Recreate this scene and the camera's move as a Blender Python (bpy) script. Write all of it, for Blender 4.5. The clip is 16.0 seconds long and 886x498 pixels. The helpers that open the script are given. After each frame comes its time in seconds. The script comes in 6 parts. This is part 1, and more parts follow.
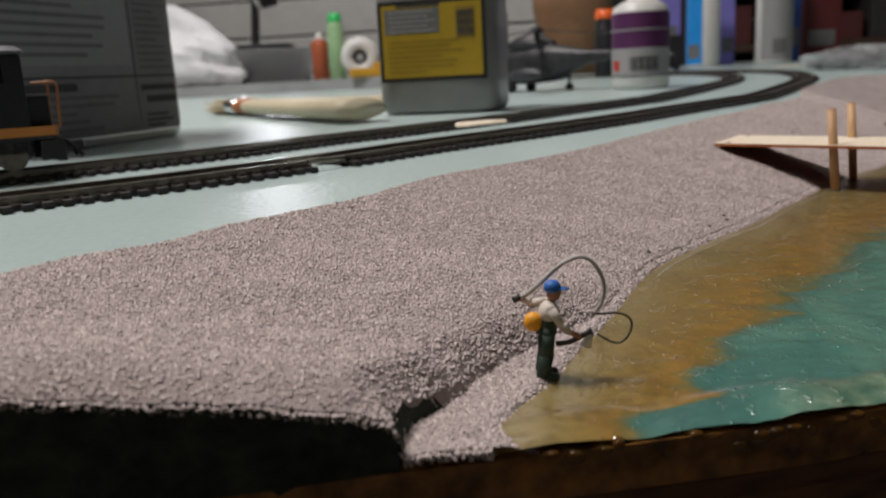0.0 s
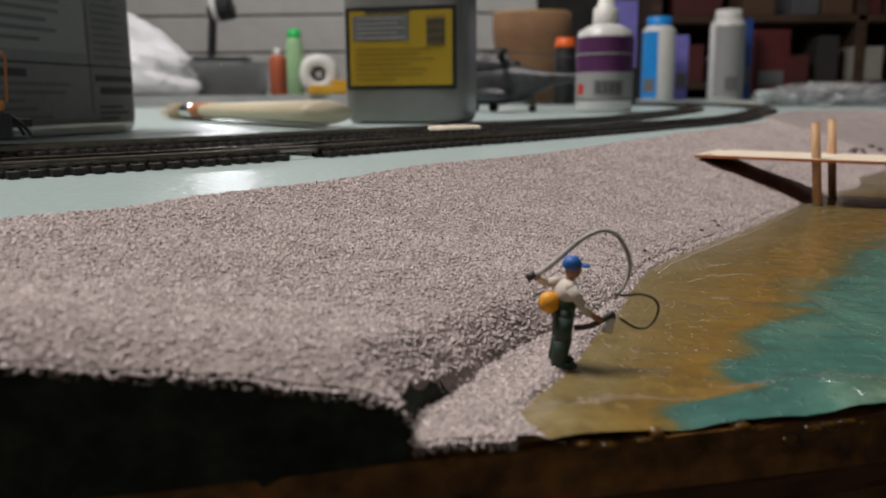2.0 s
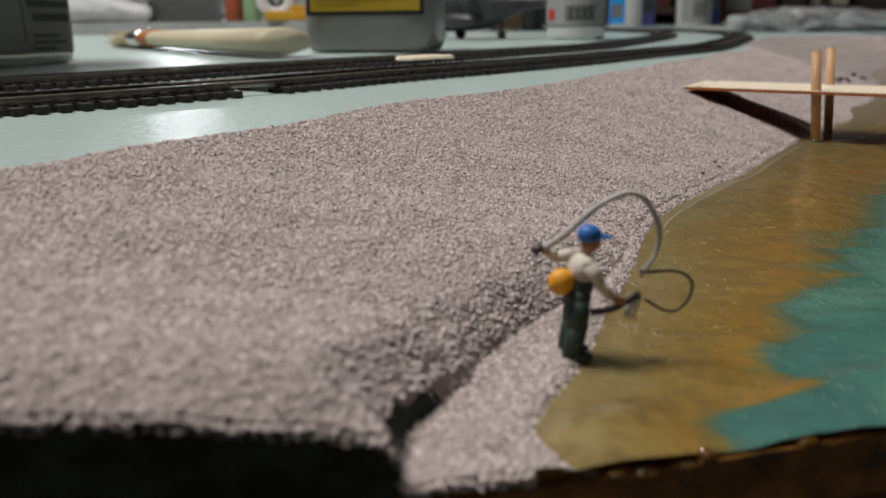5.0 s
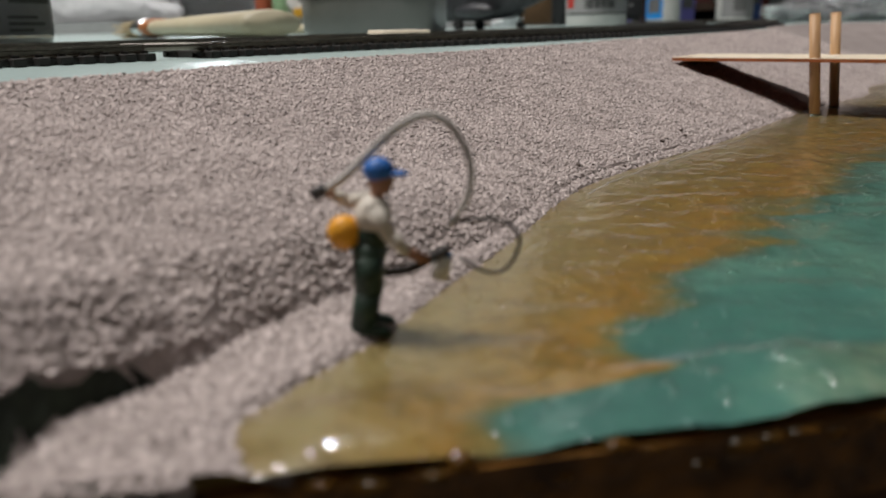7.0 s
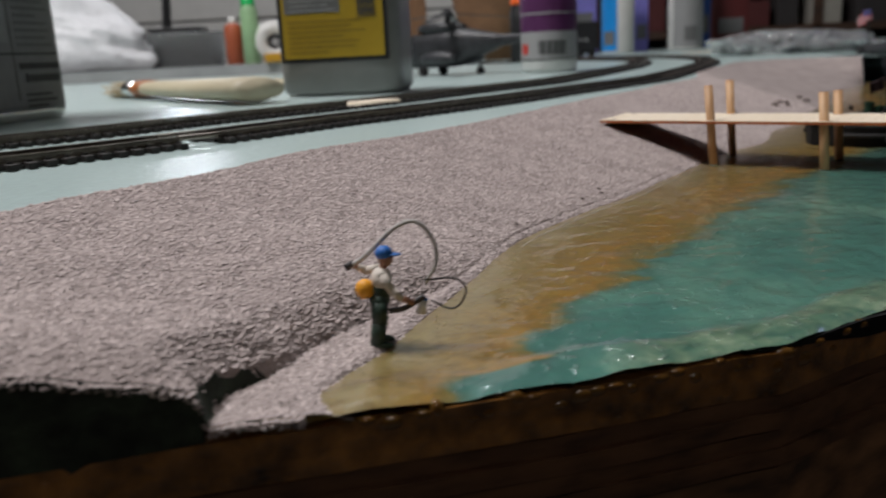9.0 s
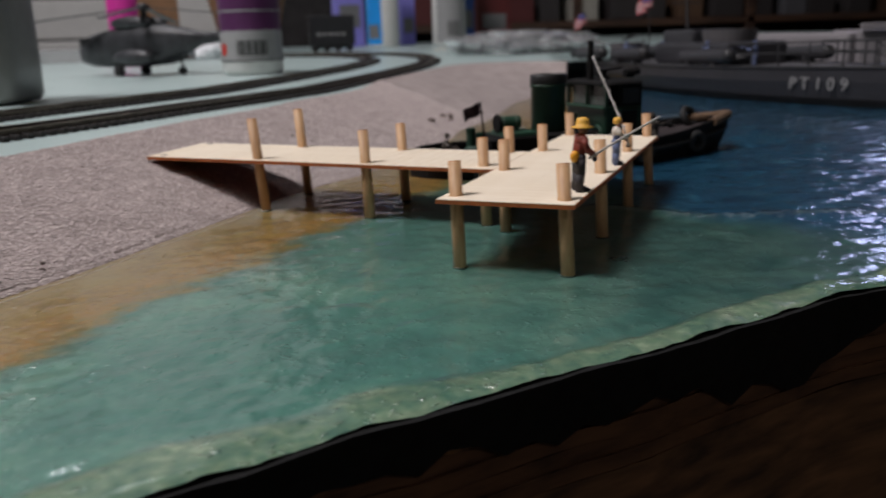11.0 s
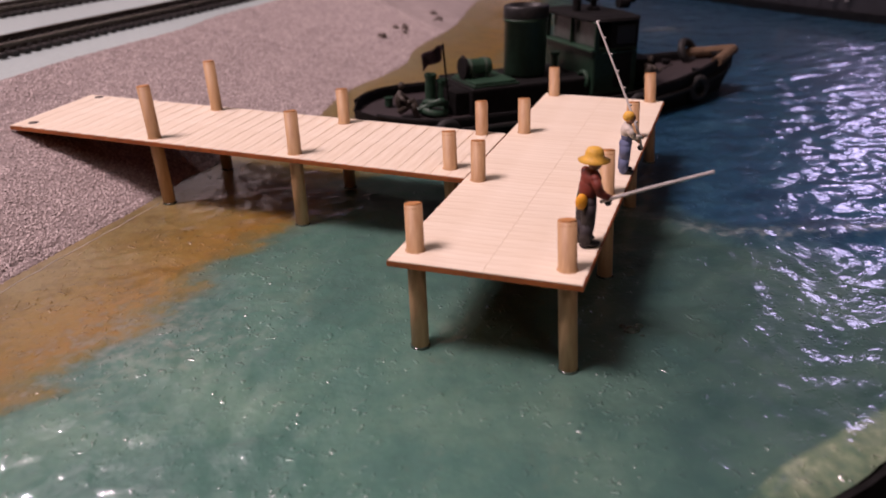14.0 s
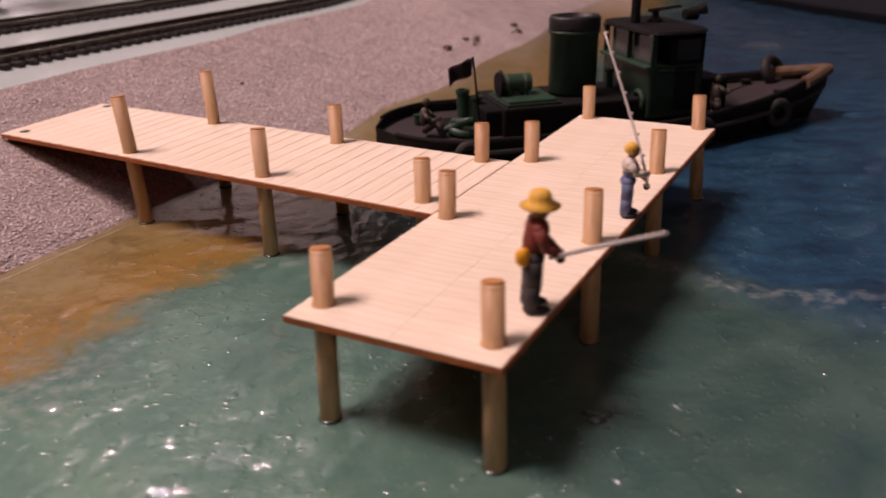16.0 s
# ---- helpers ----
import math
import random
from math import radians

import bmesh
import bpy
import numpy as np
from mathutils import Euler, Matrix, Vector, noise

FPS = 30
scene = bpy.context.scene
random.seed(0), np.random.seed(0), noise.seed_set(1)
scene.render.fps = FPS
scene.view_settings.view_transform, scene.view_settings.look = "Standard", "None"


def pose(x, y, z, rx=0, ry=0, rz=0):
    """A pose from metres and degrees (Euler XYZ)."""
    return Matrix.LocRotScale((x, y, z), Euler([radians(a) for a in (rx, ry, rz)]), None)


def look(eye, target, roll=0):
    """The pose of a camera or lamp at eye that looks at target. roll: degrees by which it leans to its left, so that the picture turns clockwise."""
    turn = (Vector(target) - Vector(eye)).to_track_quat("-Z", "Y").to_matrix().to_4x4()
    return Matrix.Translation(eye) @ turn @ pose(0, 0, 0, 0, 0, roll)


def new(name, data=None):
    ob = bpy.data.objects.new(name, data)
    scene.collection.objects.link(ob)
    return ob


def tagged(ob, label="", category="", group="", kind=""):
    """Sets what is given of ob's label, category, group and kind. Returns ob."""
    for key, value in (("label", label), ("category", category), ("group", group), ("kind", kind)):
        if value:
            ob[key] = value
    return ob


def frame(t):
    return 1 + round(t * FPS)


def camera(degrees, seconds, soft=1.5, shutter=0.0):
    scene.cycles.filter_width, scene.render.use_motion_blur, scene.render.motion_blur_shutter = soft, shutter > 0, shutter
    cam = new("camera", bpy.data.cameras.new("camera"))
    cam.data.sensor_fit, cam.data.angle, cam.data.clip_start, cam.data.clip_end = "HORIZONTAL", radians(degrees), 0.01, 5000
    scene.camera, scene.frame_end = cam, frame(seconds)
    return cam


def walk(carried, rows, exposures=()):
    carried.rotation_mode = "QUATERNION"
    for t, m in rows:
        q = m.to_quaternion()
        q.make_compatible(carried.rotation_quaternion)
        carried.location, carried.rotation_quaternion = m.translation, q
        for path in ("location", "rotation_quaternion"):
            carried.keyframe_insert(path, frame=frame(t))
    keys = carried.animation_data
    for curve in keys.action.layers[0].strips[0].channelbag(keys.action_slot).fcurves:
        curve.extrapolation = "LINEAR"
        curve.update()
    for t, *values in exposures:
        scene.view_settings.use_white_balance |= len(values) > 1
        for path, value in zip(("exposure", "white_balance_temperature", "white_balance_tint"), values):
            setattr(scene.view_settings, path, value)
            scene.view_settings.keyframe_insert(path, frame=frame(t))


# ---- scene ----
K = 0.55  # plan units to metres: the plan below is drawn so that a model person is 0.0205 tall
cam = camera(57.74, 16.0, soft=1.6, shutter=0.4)
cam.data.dof.use_dof, cam.data.dof.focus_distance, cam.data.dof.aperture_fstop = True, 0.12, 36.0
PATH = [
    (0, (0.1337, 0.0769, 0.0669), (0.0527, 1.0504, -0.1469), -3.09),
    (0.5, (0.1338, 0.0822, 0.0567), (0.0455, 1.0526, -0.1682), -2.59),
    (1, (0.1304, 0.0844, 0.0547), (0.0651, 1.0616, -0.1473), -1.52),
    (1.5, (0.1249, 0.0888, 0.0551), (0.0734, 1.0711, -0.1253), -2.23),
    (2, (0.1207, 0.0936, 0.0519), (0.1035, 1.0766, -0.1311), -0.45),
    (2.5, (0.1142, 0.0995, 0.0533), (0.1196, 1.0746, -0.1683), -1.25),
    (3, (0.1063, 0.1014, 0.0580), (0.1102, 1.0716, -0.1841), -0.97),
    (5.5, (0.1224, 0.1323, 0.0470), (0.1496, 1.0937, -0.2267), -0.57),
    (6, (0.1312, 0.1415, 0.0378), (0.1422, 1.1021, -0.2399), -0.69),
    (6.5, (0.1466, 0.1518, 0.0334), (0.1277, 1.1164, -0.2299), -0.53),
    (7, (0.1531, 0.1501, 0.0370), (0.1248, 1.1138, -0.2282), -1.10),
    (7.5, (0.1582, 0.1232, 0.0460), (0.1385, 1.0902, -0.2079), -1.45),
    (8, (0.1555, 0.0854, 0.0558), (0.1388, 1.0565, -0.1824), -2.03),
    (8.5, (0.1480, 0.0793, 0.0579), (0.1347, 1.0521, -0.1734), -2.66),
    (9, (0.1542, 0.0808, 0.0602), (0.1606, 1.0533, -0.1725), -2.91),
    (9.5, (0.1949, 0.1040, 0.0645), (0.2717, 1.0763, -0.1561), -2.31),
    (10, (0.2332, 0.1238, 0.0685), (0.3692, 1.0855, -0.1695), -2.49),
    (10.2, (0.2450, 0.1241, 0.0733), (0.4015, 1.0808, -0.1722), -2.42),
    (12.5, (0.3223, 0.1764, 0.0661), (0.6364, 1.0848, -0.2098), -1.11),
    (13, (0.3108, 0.1981, 0.0747), (0.6112, 1.0963, -0.2461), -1.21),
    (13.5, (0.3098, 0.2065, 0.0867), (0.5928, 1.0819, -0.3052), -0.74),
    (14, (0.3072, 0.2107, 0.0977), (0.5810, 1.0799, -0.3140), -0.50),
    (14.5, (0.3169, 0.2226, 0.0994), (0.5930, 1.0924, -0.3096), -1.81),
    (15, (0.3231, 0.2305, 0.0871), (0.5326, 1.1227, -0.3129), 0.71),
    (15.5, (0.3289, 0.2320, 0.0938), (0.4987, 1.1366, -0.2972), 0.28),
    (16, (0.3542, 0.2347, 0.0910), (0.4853, 1.1439, -0.3043), -1.17),
]
EXPOSURES = [(0.0, -0.25, 6350, 10), (3.2, -0.25, 6350, 9), (5.5, -0.22, 6280, 5), (7.0, -0.18, 6250, 6), (8.2, -0.2, 6080, 9), (10.2, -0.28, 6030, 8), (12.5, -0.2, 6350, 30), (14.5, -0.16, 7100, 45), (16.0, -0.2, 7500, 48)]
walk(cam, [(t, look(Vector(eye) * K, Vector(target) * K, roll)) for t, eye, target, roll in PATH], EXPOSURES)

# ---- light ----
world = bpy.data.worlds.new("dim room")
scene.world = world
world.use_nodes = True
world.node_tree.nodes["Background"].inputs[0].default_value = (0.55, 0.6, 0.75, 1)
world.node_tree.nodes["Background"].inputs[1].default_value = 0.06


def area_lamp(name, eye, target, size, power, colour, size_y=0.0):
    data = bpy.data.lights.new(name, "AREA")
    data.energy, data.color, data.size = power, colour, size * K
    if size_y:
        data.shape, data.size_y = "RECTANGLE", size_y * K
    ob = new(name, data)
    ob.matrix_world = look(Vector(eye) * K, Vector(target) * K)
    return ob


area_lamp("workbench_lamp", (-0.85, 0.62, 2.35), (0.35, 0.45, 0.0), 0.8, 25.0, (1.0, 0.91, 0.86))
# unseen low lamp, placed to make the glare on the tabletop
area_lamp("table_glare_lamp", (-0.80, 3.3, 0.57), (0.1, 0.6, 0.0), 0.12, 0.5, (0.95, 0.97, 1.0), 0.05)
# fill added over the back bench to brighten it and the wall
area_lamp("bench_fill", (-0.25, 2.55, 2.3), (-0.35, 2.9, 0.0), 0.09, 3.6, (1.0, 0.97, 0.95), 0.06)
# fill added behind the camera to lift the dark front faces
area_lamp("front_fill", (0.6, -2.4, 2.3), (0.3, 0.4, 0.0), 0.8, 2.6, (1.0, 0.86, 0.72))
area_lamp("window_light", (1.79, 1.61, 0.62), (0.6, 0.45, 0.0), 0.13, 0.22, (0.60, 0.63, 1.0), 0.24)


# ---- materials ----
def mat(name, colour, rough=0.6, metal=0.0, vary=0.15, scale=40.0, bump=0.15, coat=0.0, fine=6.0, spec=0.5, second=None, alpha=1.0, transmission=0.0):
    """A procedural surface: two sizes of noise vary the colour and the relief. scale is in marks per metre of the model."""
    m = bpy.data.materials.new(name)
    m.use_nodes = True
    nt = m.node_tree
    b = nt.nodes["Principled BSDF"]
    b.inputs["Roughness"].default_value, b.inputs["Metallic"].default_value = rough, metal
    b.inputs["Coat Weight"].default_value, b.inputs["Specular IOR Level"].default_value = coat, spec
    b.inputs["Transmission Weight"].default_value = transmission
    co = nt.nodes.new("ShaderNodeTexCoord")
    big, small = nt.nodes.new("ShaderNodeTexNoise"), nt.nodes.new("ShaderNodeTexNoise")
    for n, s in ((big, scale), (small, scale * fine)):
        n.inputs["Scale"].default_value, n.inputs["Detail"].default_value = s, 4
        nt.links.new(co.outputs["Object"], n.inputs["Vector"])
    mixer = nt.nodes.new("ShaderNodeMath")
    mixer.operation = "MULTIPLY_ADD"
    mixer.inputs[1].default_value = 0.5
    half = nt.nodes.new("ShaderNodeMath")
    half.operation = "MULTIPLY"
    half.inputs[1].default_value = 0.5
    nt.links.new(small.outputs["Fac"], half.inputs[0])
    nt.links.new(big.outputs["Fac"], mixer.inputs[0])
    nt.links.new(half.outputs[0], mixer.inputs[2])
    ramp = nt.nodes.new("ShaderNodeValToRGB")
    ramp.color_ramp.elements[0].position, ramp.color_ramp.elements[1].position = 0.32, 0.68
    c = Vector(colour)
    lo, hi = (c * (1 - vary), second if second else c * (1 + vary))
    ramp.color_ramp.elements[0].color = (*[min(1, max(0, v)) for v in lo], 1)
    ramp.color_ramp.elements[1].color = (*[min(1, max(0, v)) for v in hi], 1)
    nt.links.new(mixer.outputs[0], ramp.inputs["Fac"])
    nt.links.new(ramp.outputs["Color"], b.inputs["Base Color"])
    if bump:
        bp = nt.nodes.new("ShaderNodeBump")
        bp.inputs["Strength"].default_value, bp.inputs["Distance"].default_value = bump, 0.4 / scale / fine
        nt.links.new(small.outputs["Fac"], bp.inputs["Height"])
        nt.links.new(bp.outputs["Normal"], b.inputs["Normal"])
    return m


def wood_mat(name, light, dark, ring=900.0, stretch=(1, 12, 12), rough=0.65, piece=0.12, bump=0.2):
    """Grain drawn out along the object's own x, with a shade of its own for every piece."""
    m = bpy.data.materials.new(name)
    m.use_nodes = True
    nt = m.node_tree
    b = nt.nodes["Principled BSDF"]
    b.inputs["Roughness"].default_value = rough
    co, mp = nt.nodes.new("ShaderNodeTexCoord"), nt.nodes.new("ShaderNodeMapping")
    mp.inputs["Scale"].default_value = stretch
    n = nt.nodes.new("ShaderNodeTexNoise")
    n.inputs["Scale"].default_value, n.inputs["Detail"].default_value = ring / 10, 6
    nt.links.new(co.outputs["Object"], mp.inputs["Vector"])
    nt.links.new(mp.outputs["Vector"], n.inputs["Vector"])
    info = nt.nodes.new("ShaderNodeObjectInfo")
    add = nt.nodes.new("ShaderNodeMath")
    add.operation = "MULTIPLY_ADD"
    add.inputs[1].default_value = piece
    nt.links.new(info.outputs["Random"], add.inputs[0])
    nt.links.new(n.outputs["Fac"], add.inputs[2])
    ramp = nt.nodes.new("ShaderNodeValToRGB")
    ramp.color_ramp.elements[0].position, ramp.color_ramp.elements[1].position = 0.35, 0.75
    ramp.color_ramp.elements[0].color, ramp.color_ramp.elements[1].color = (*dark, 1), (*light, 1)
    nt.links.new(add.outputs[0], ramp.inputs["Fac"])
    nt.links.new(ramp.outputs["Color"], b.inputs["Base Color"])
    bp = nt.nodes.new("ShaderNodeBump")
    bp.inputs["Strength"].default_value, bp.inputs["Distance"].default_value = bump, 0.0003
    nt.links.new(n.outputs["Fac"], bp.inputs["Height"])
    nt.links.new(bp.outputs["Normal"], b.inputs["Normal"])
    return m


# base darker than the grains: shade in the pores put into colour
SAND = mat("mauve grey ballast sand", (0.34, 0.29, 0.275), 0.95, vary=0.25, scale=120, bump=0.2, fine=12)
GRAIN = mat("grain", (0.46, 0.385, 0.355), 0.95, vary=0.1, scale=900, bump=0.0)
nt = GRAIN.node_tree  # each grain has its own shade
geo, rr = nt.nodes.new("ShaderNodeNewGeometry"), nt.nodes.new("ShaderNodeValToRGB")
rr.color_ramp.elements[0].color, rr.color_ramp.elements[1].color = (0.19, 0.16, 0.15, 1), (0.63, 0.55, 0.53, 1)
for at_, shade_ in ((0.10, (0.33, 0.28, 0.265, 1)), (0.3, (0.41, 0.35, 0.335, 1)), (0.75, (0.48, 0.412, 0.392, 1))):
    rr.color_ramp.elements.new(at_).color = shade_
nt.links.new(geo.outputs["Random Per Island"], rr.inputs["Fac"])
nt.links.new(rr.outputs["Color"], nt.nodes["Principled BSDF"].inputs["Base Color"])
TABLE = mat("pale aqua foam board", (0.45, 0.56, 0.545), 0.3, vary=0.08, scale=22, bump=0.45, fine=24)
BLACKFACE = mat("black painted foam edge and step shade", (0.024, 0.024, 0.022), 0.95, vary=0.8, scale=150, bump=1.0, fine=3, second=(0.05, 0.068, 0.045))
PLY = wood_mat("stained plywood edge", (0.14, 0.066, 0.03), (0.05, 0.024, 0.012), 500, (1, 10, 10), 0.8)
PANEL = wood_mat("dark framing timber", (0.24, 0.12, 0.055), (0.05, 0.028, 0.016), 300, (1, 10, 10), 0.75)
BALSA = wood_mat("pale basswood plank", (0.88, 0.79, 0.64), (0.77, 0.66, 0.50), 1500, (1, 9, 9), 0.6, 0.12)
BURNT = mat("laser-burnt wood edge", (0.36, 0.10, 0.022), 0.7, vary=0.35, scale=200)
DOWEL = wood_mat("birch dowel", (0.58, 0.365, 0.19), (0.42, 0.23, 0.105), 1500, (9, 9, 1), 0.55, 0.2)
DOWELTOP = mat("scorched dowel end", (0.50, 0.23, 0.08), 0.6, vary=0.35, scale=600)
TIE = mat("brown black plastic tie", (0.018, 0.015, 0.013), 0.6, vary=0.4, scale=300)
RAIL = mat("tarnished nickel rail", (0.20, 0.17, 0.14), 0.38, 0.8, vary=0.35, scale=200)
BLACK = mat("black paint", (0.012, 0.012, 0.013), 0.5, vary=0.5, scale=200)
SATINBLACK = mat("satin black plastic", (0.011, 0.011, 0.013), 0.4, vary=0.4, scale=100)
ORANGE = mat("orange stripe", (0.55, 0.2, 0.04), 0.5, vary=0.1)
TUGHULL = mat("weathered black hull", (0.006, 0.0055, 0.0055), 0.75, vary=0.6, scale=160, bump=0.4, spec=0.2)
TUGGREEN = mat("dark bottle green paint", (0.008, 0.028, 0.016), 0.42, vary=0.35, scale=160, bump=0.3)
TUGGREENL = mat("mid green paint", (0.015, 0.052, 0.03), 0.45, vary=0.35, scale=200, bump=0.3)
TUGDECK = mat("grey brown planked deck", (0.028, 0.02, 0.021), 0.7, vary=0.35, scale=200)
ROPE = mat("tan rope fender", (0.13, 0.08, 0.045), 0.9, vary=0.4, scale=500, bump=0.8)
RUBBER = mat("black rubber", (0.01, 0.01, 0.01), 0.7, vary=0.4, scale=200)
NAVY = mat("navy grey hull paint", (0.029, 0.029, 0.034), 0.5, vary=0.16, scale=60, bump=0.2)
NAVYL = mat("light grey deck paint", (0.09, 0.087, 0.092), 0.55, vary=0.2, scale=90, bump=0.2)
NAVYD = mat("dark grey fittings", (0.025, 0.025, 0.027), 0.5, vary=0.3, scale=200)
LETTER = mat("off white lettering", (0.27, 0.27, 0.27), 0.6, vary=0.1)
SHIP = mat("pale grey ship paint", (0.24, 0.225, 0.235), 0.6, vary=0.1, scale=50)
PILING = wood_mat("weathered brown piling", (0.028, 0.015, 0.010), (0.008, 0.006, 0.005), 900, (9, 9, 1), 0.8)
TIN = mat("grey printed paper label", (0.23, 0.23, 0.23), 0.5, vary=0.14, scale=30)
TINL = mat("pale printed panel", (0.30, 0.30, 0.30), 0.55, vary=0.05, scale=30)
INK = mat("dark print", (0.05, 0.05, 0.05), 0.6, vary=0.2)
INKS = mat("faded print", (0.155, 0.155, 0.155), 0.6, vary=0.2)
JUG = mat("smoky grey plastic", (0.20, 0.20, 0.19), 0.3, vary=0.08, scale=30, spec=0.6)
YELLOW = mat("yellow paper label", (0.42, 0.28, 0.012), 0.5, vary=0.06)
WHITE = mat("white plastic", (0.72, 0.71, 0.68), 0.4, vary=0.05)
MILKY = mat("milky bottle plastic", (0.60, 0.60, 0.58), 0.35, vary=0.06, scale=30)
PURPLE = mat("deep purple label", (0.085, 0.02, 0.085), 0.4, vary=0.15)
RED = mat("red print", (0.45, 0.04, 0.03), 0.5)
BLUE = mat("bright blue can", (0.02, 0.28, 0.75), 0.35, vary=0.1)
DEEPBLUE = mat("blue label", (0.03, 0.08, 0.3), 0.4)
LAVENDER = mat("lavender carton", (0.22, 0.2, 0.6), 0.55, vary=0.15)
MAGENTA = mat("magenta cap", (0.6, 0.03, 0.3), 0.4)
CARD = mat("brown cardboard", (0.22, 0.12, 0.06), 0.85, vary=0.2, scale=30)
BRIGHTORANGE = mat("bright orange plastic", (0.85, 0.14, 0.02), 0.4)
GREENCAP = mat("green plastic cap", (0.03, 0.5, 0.12), 0.4)
GREENPALE = mat("pale green bottle", (0.35, 0.55, 0.3), 0.35)
BRUSHWOOD = mat("worn cream brush handle", (0.62, 0.54, 0.36), 0.5, vary=0.18, scale=50, second=(0.55, 0.50, 0.36))
RUST = mat("red brown paint", (0.36, 0.13, 0.04), 0.5)
FERRULE = mat("bright metal ferrule", (0.7, 0.7, 0.7), 0.25, 1.0, vary=0.1)
BRISTLE = mat("cream bristle", (0.55, 0.45, 0.28), 0.9, vary=0.3, scale=400)
BAGWHITE = mat("white crumpled plastic bag", (0.84, 0.85, 0.87), 0.45, vary=0.08, scale=20, bump=0.5)
CLEAR = mat("clear crinkled film", (0.8, 0.81, 0.82), 0.1, vary=0.05, scale=60, bump=0.6, transmission=0.75)
TRAYDARK = mat("dark olive foam scenery", (0.035, 0.045, 0.03), 0.9, vary=0.6, scale=150, bump=0.8)
HELI = mat("mottled grey model paint", (0.022, 0.023, 0.026), 0.45, vary=0.6, scale=70, fine=3, second=(0.05, 0.052, 0.058))
WALLB = mat("pale grey clapboard", (0.72, 0.71, 0.68), 0.7, vary=0.08, scale=5)
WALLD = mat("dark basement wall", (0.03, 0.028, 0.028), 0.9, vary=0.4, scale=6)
SHELF = wood_mat("dark stained shelf", (0.09, 0.045, 0.025), (0.025, 0.014, 0.01), 100, (1, 8, 8), 0.7)
FLOORM = mat("dark concrete floor", (0.08, 0.075, 0.07), 0.85, vary=0.3, scale=4)
CEILM = mat("dim ceiling board", (0.35, 0.34, 0.33), 0.9, vary=0.1, scale=3)
SKIN = mat("painted flesh", (0.36, 0.18, 0.11), 0.6)
CLOTHWHITE = mat("off white painted cloth", (0.62, 0.57, 0.5), 0.65)
WADERS = mat("dark green waders", (0.02, 0.045, 0.03), 0.55, vary=0.4, scale=900)
DENIM = mat("blue grey denim paint", (0.10, 0.13, 0.24), 0.65, vary=0.2, scale=900)
CHARCOAL = mat("charcoal trousers", (0.03, 0.026, 0.03), 0.65, vary=0.3, scale=900)
REDSHIRT = mat("brick red shirt", (0.20, 0.035, 0.02), 0.6, vary=0.3, scale=900)
STRAW = mat("straw yellow", (0.78, 0.44, 0.06), 0.6, vary=0.2, scale=900)
ORANGEBAG = mat("orange yellow creel", (0.85, 0.38, 0.02), 0.5, vary=0.12, scale=900)
CAPBLUE = mat("bright blue cap", (0.03, 0.15, 0.5), 0.5, vary=0.12, scale=900)
ROD = mat("pale grey rod", (0.48, 0.46, 0.44), 0.45, vary=0.2, scale=900)
RODDARK = mat("dark line", (0.05, 0.045, 0.045), 0.45, vary=0.4, scale=900)
BROWNFIG = mat("dull bronze figure paint", (0.05, 0.04, 0.03), 0.55, vary=0.5, scale=900)


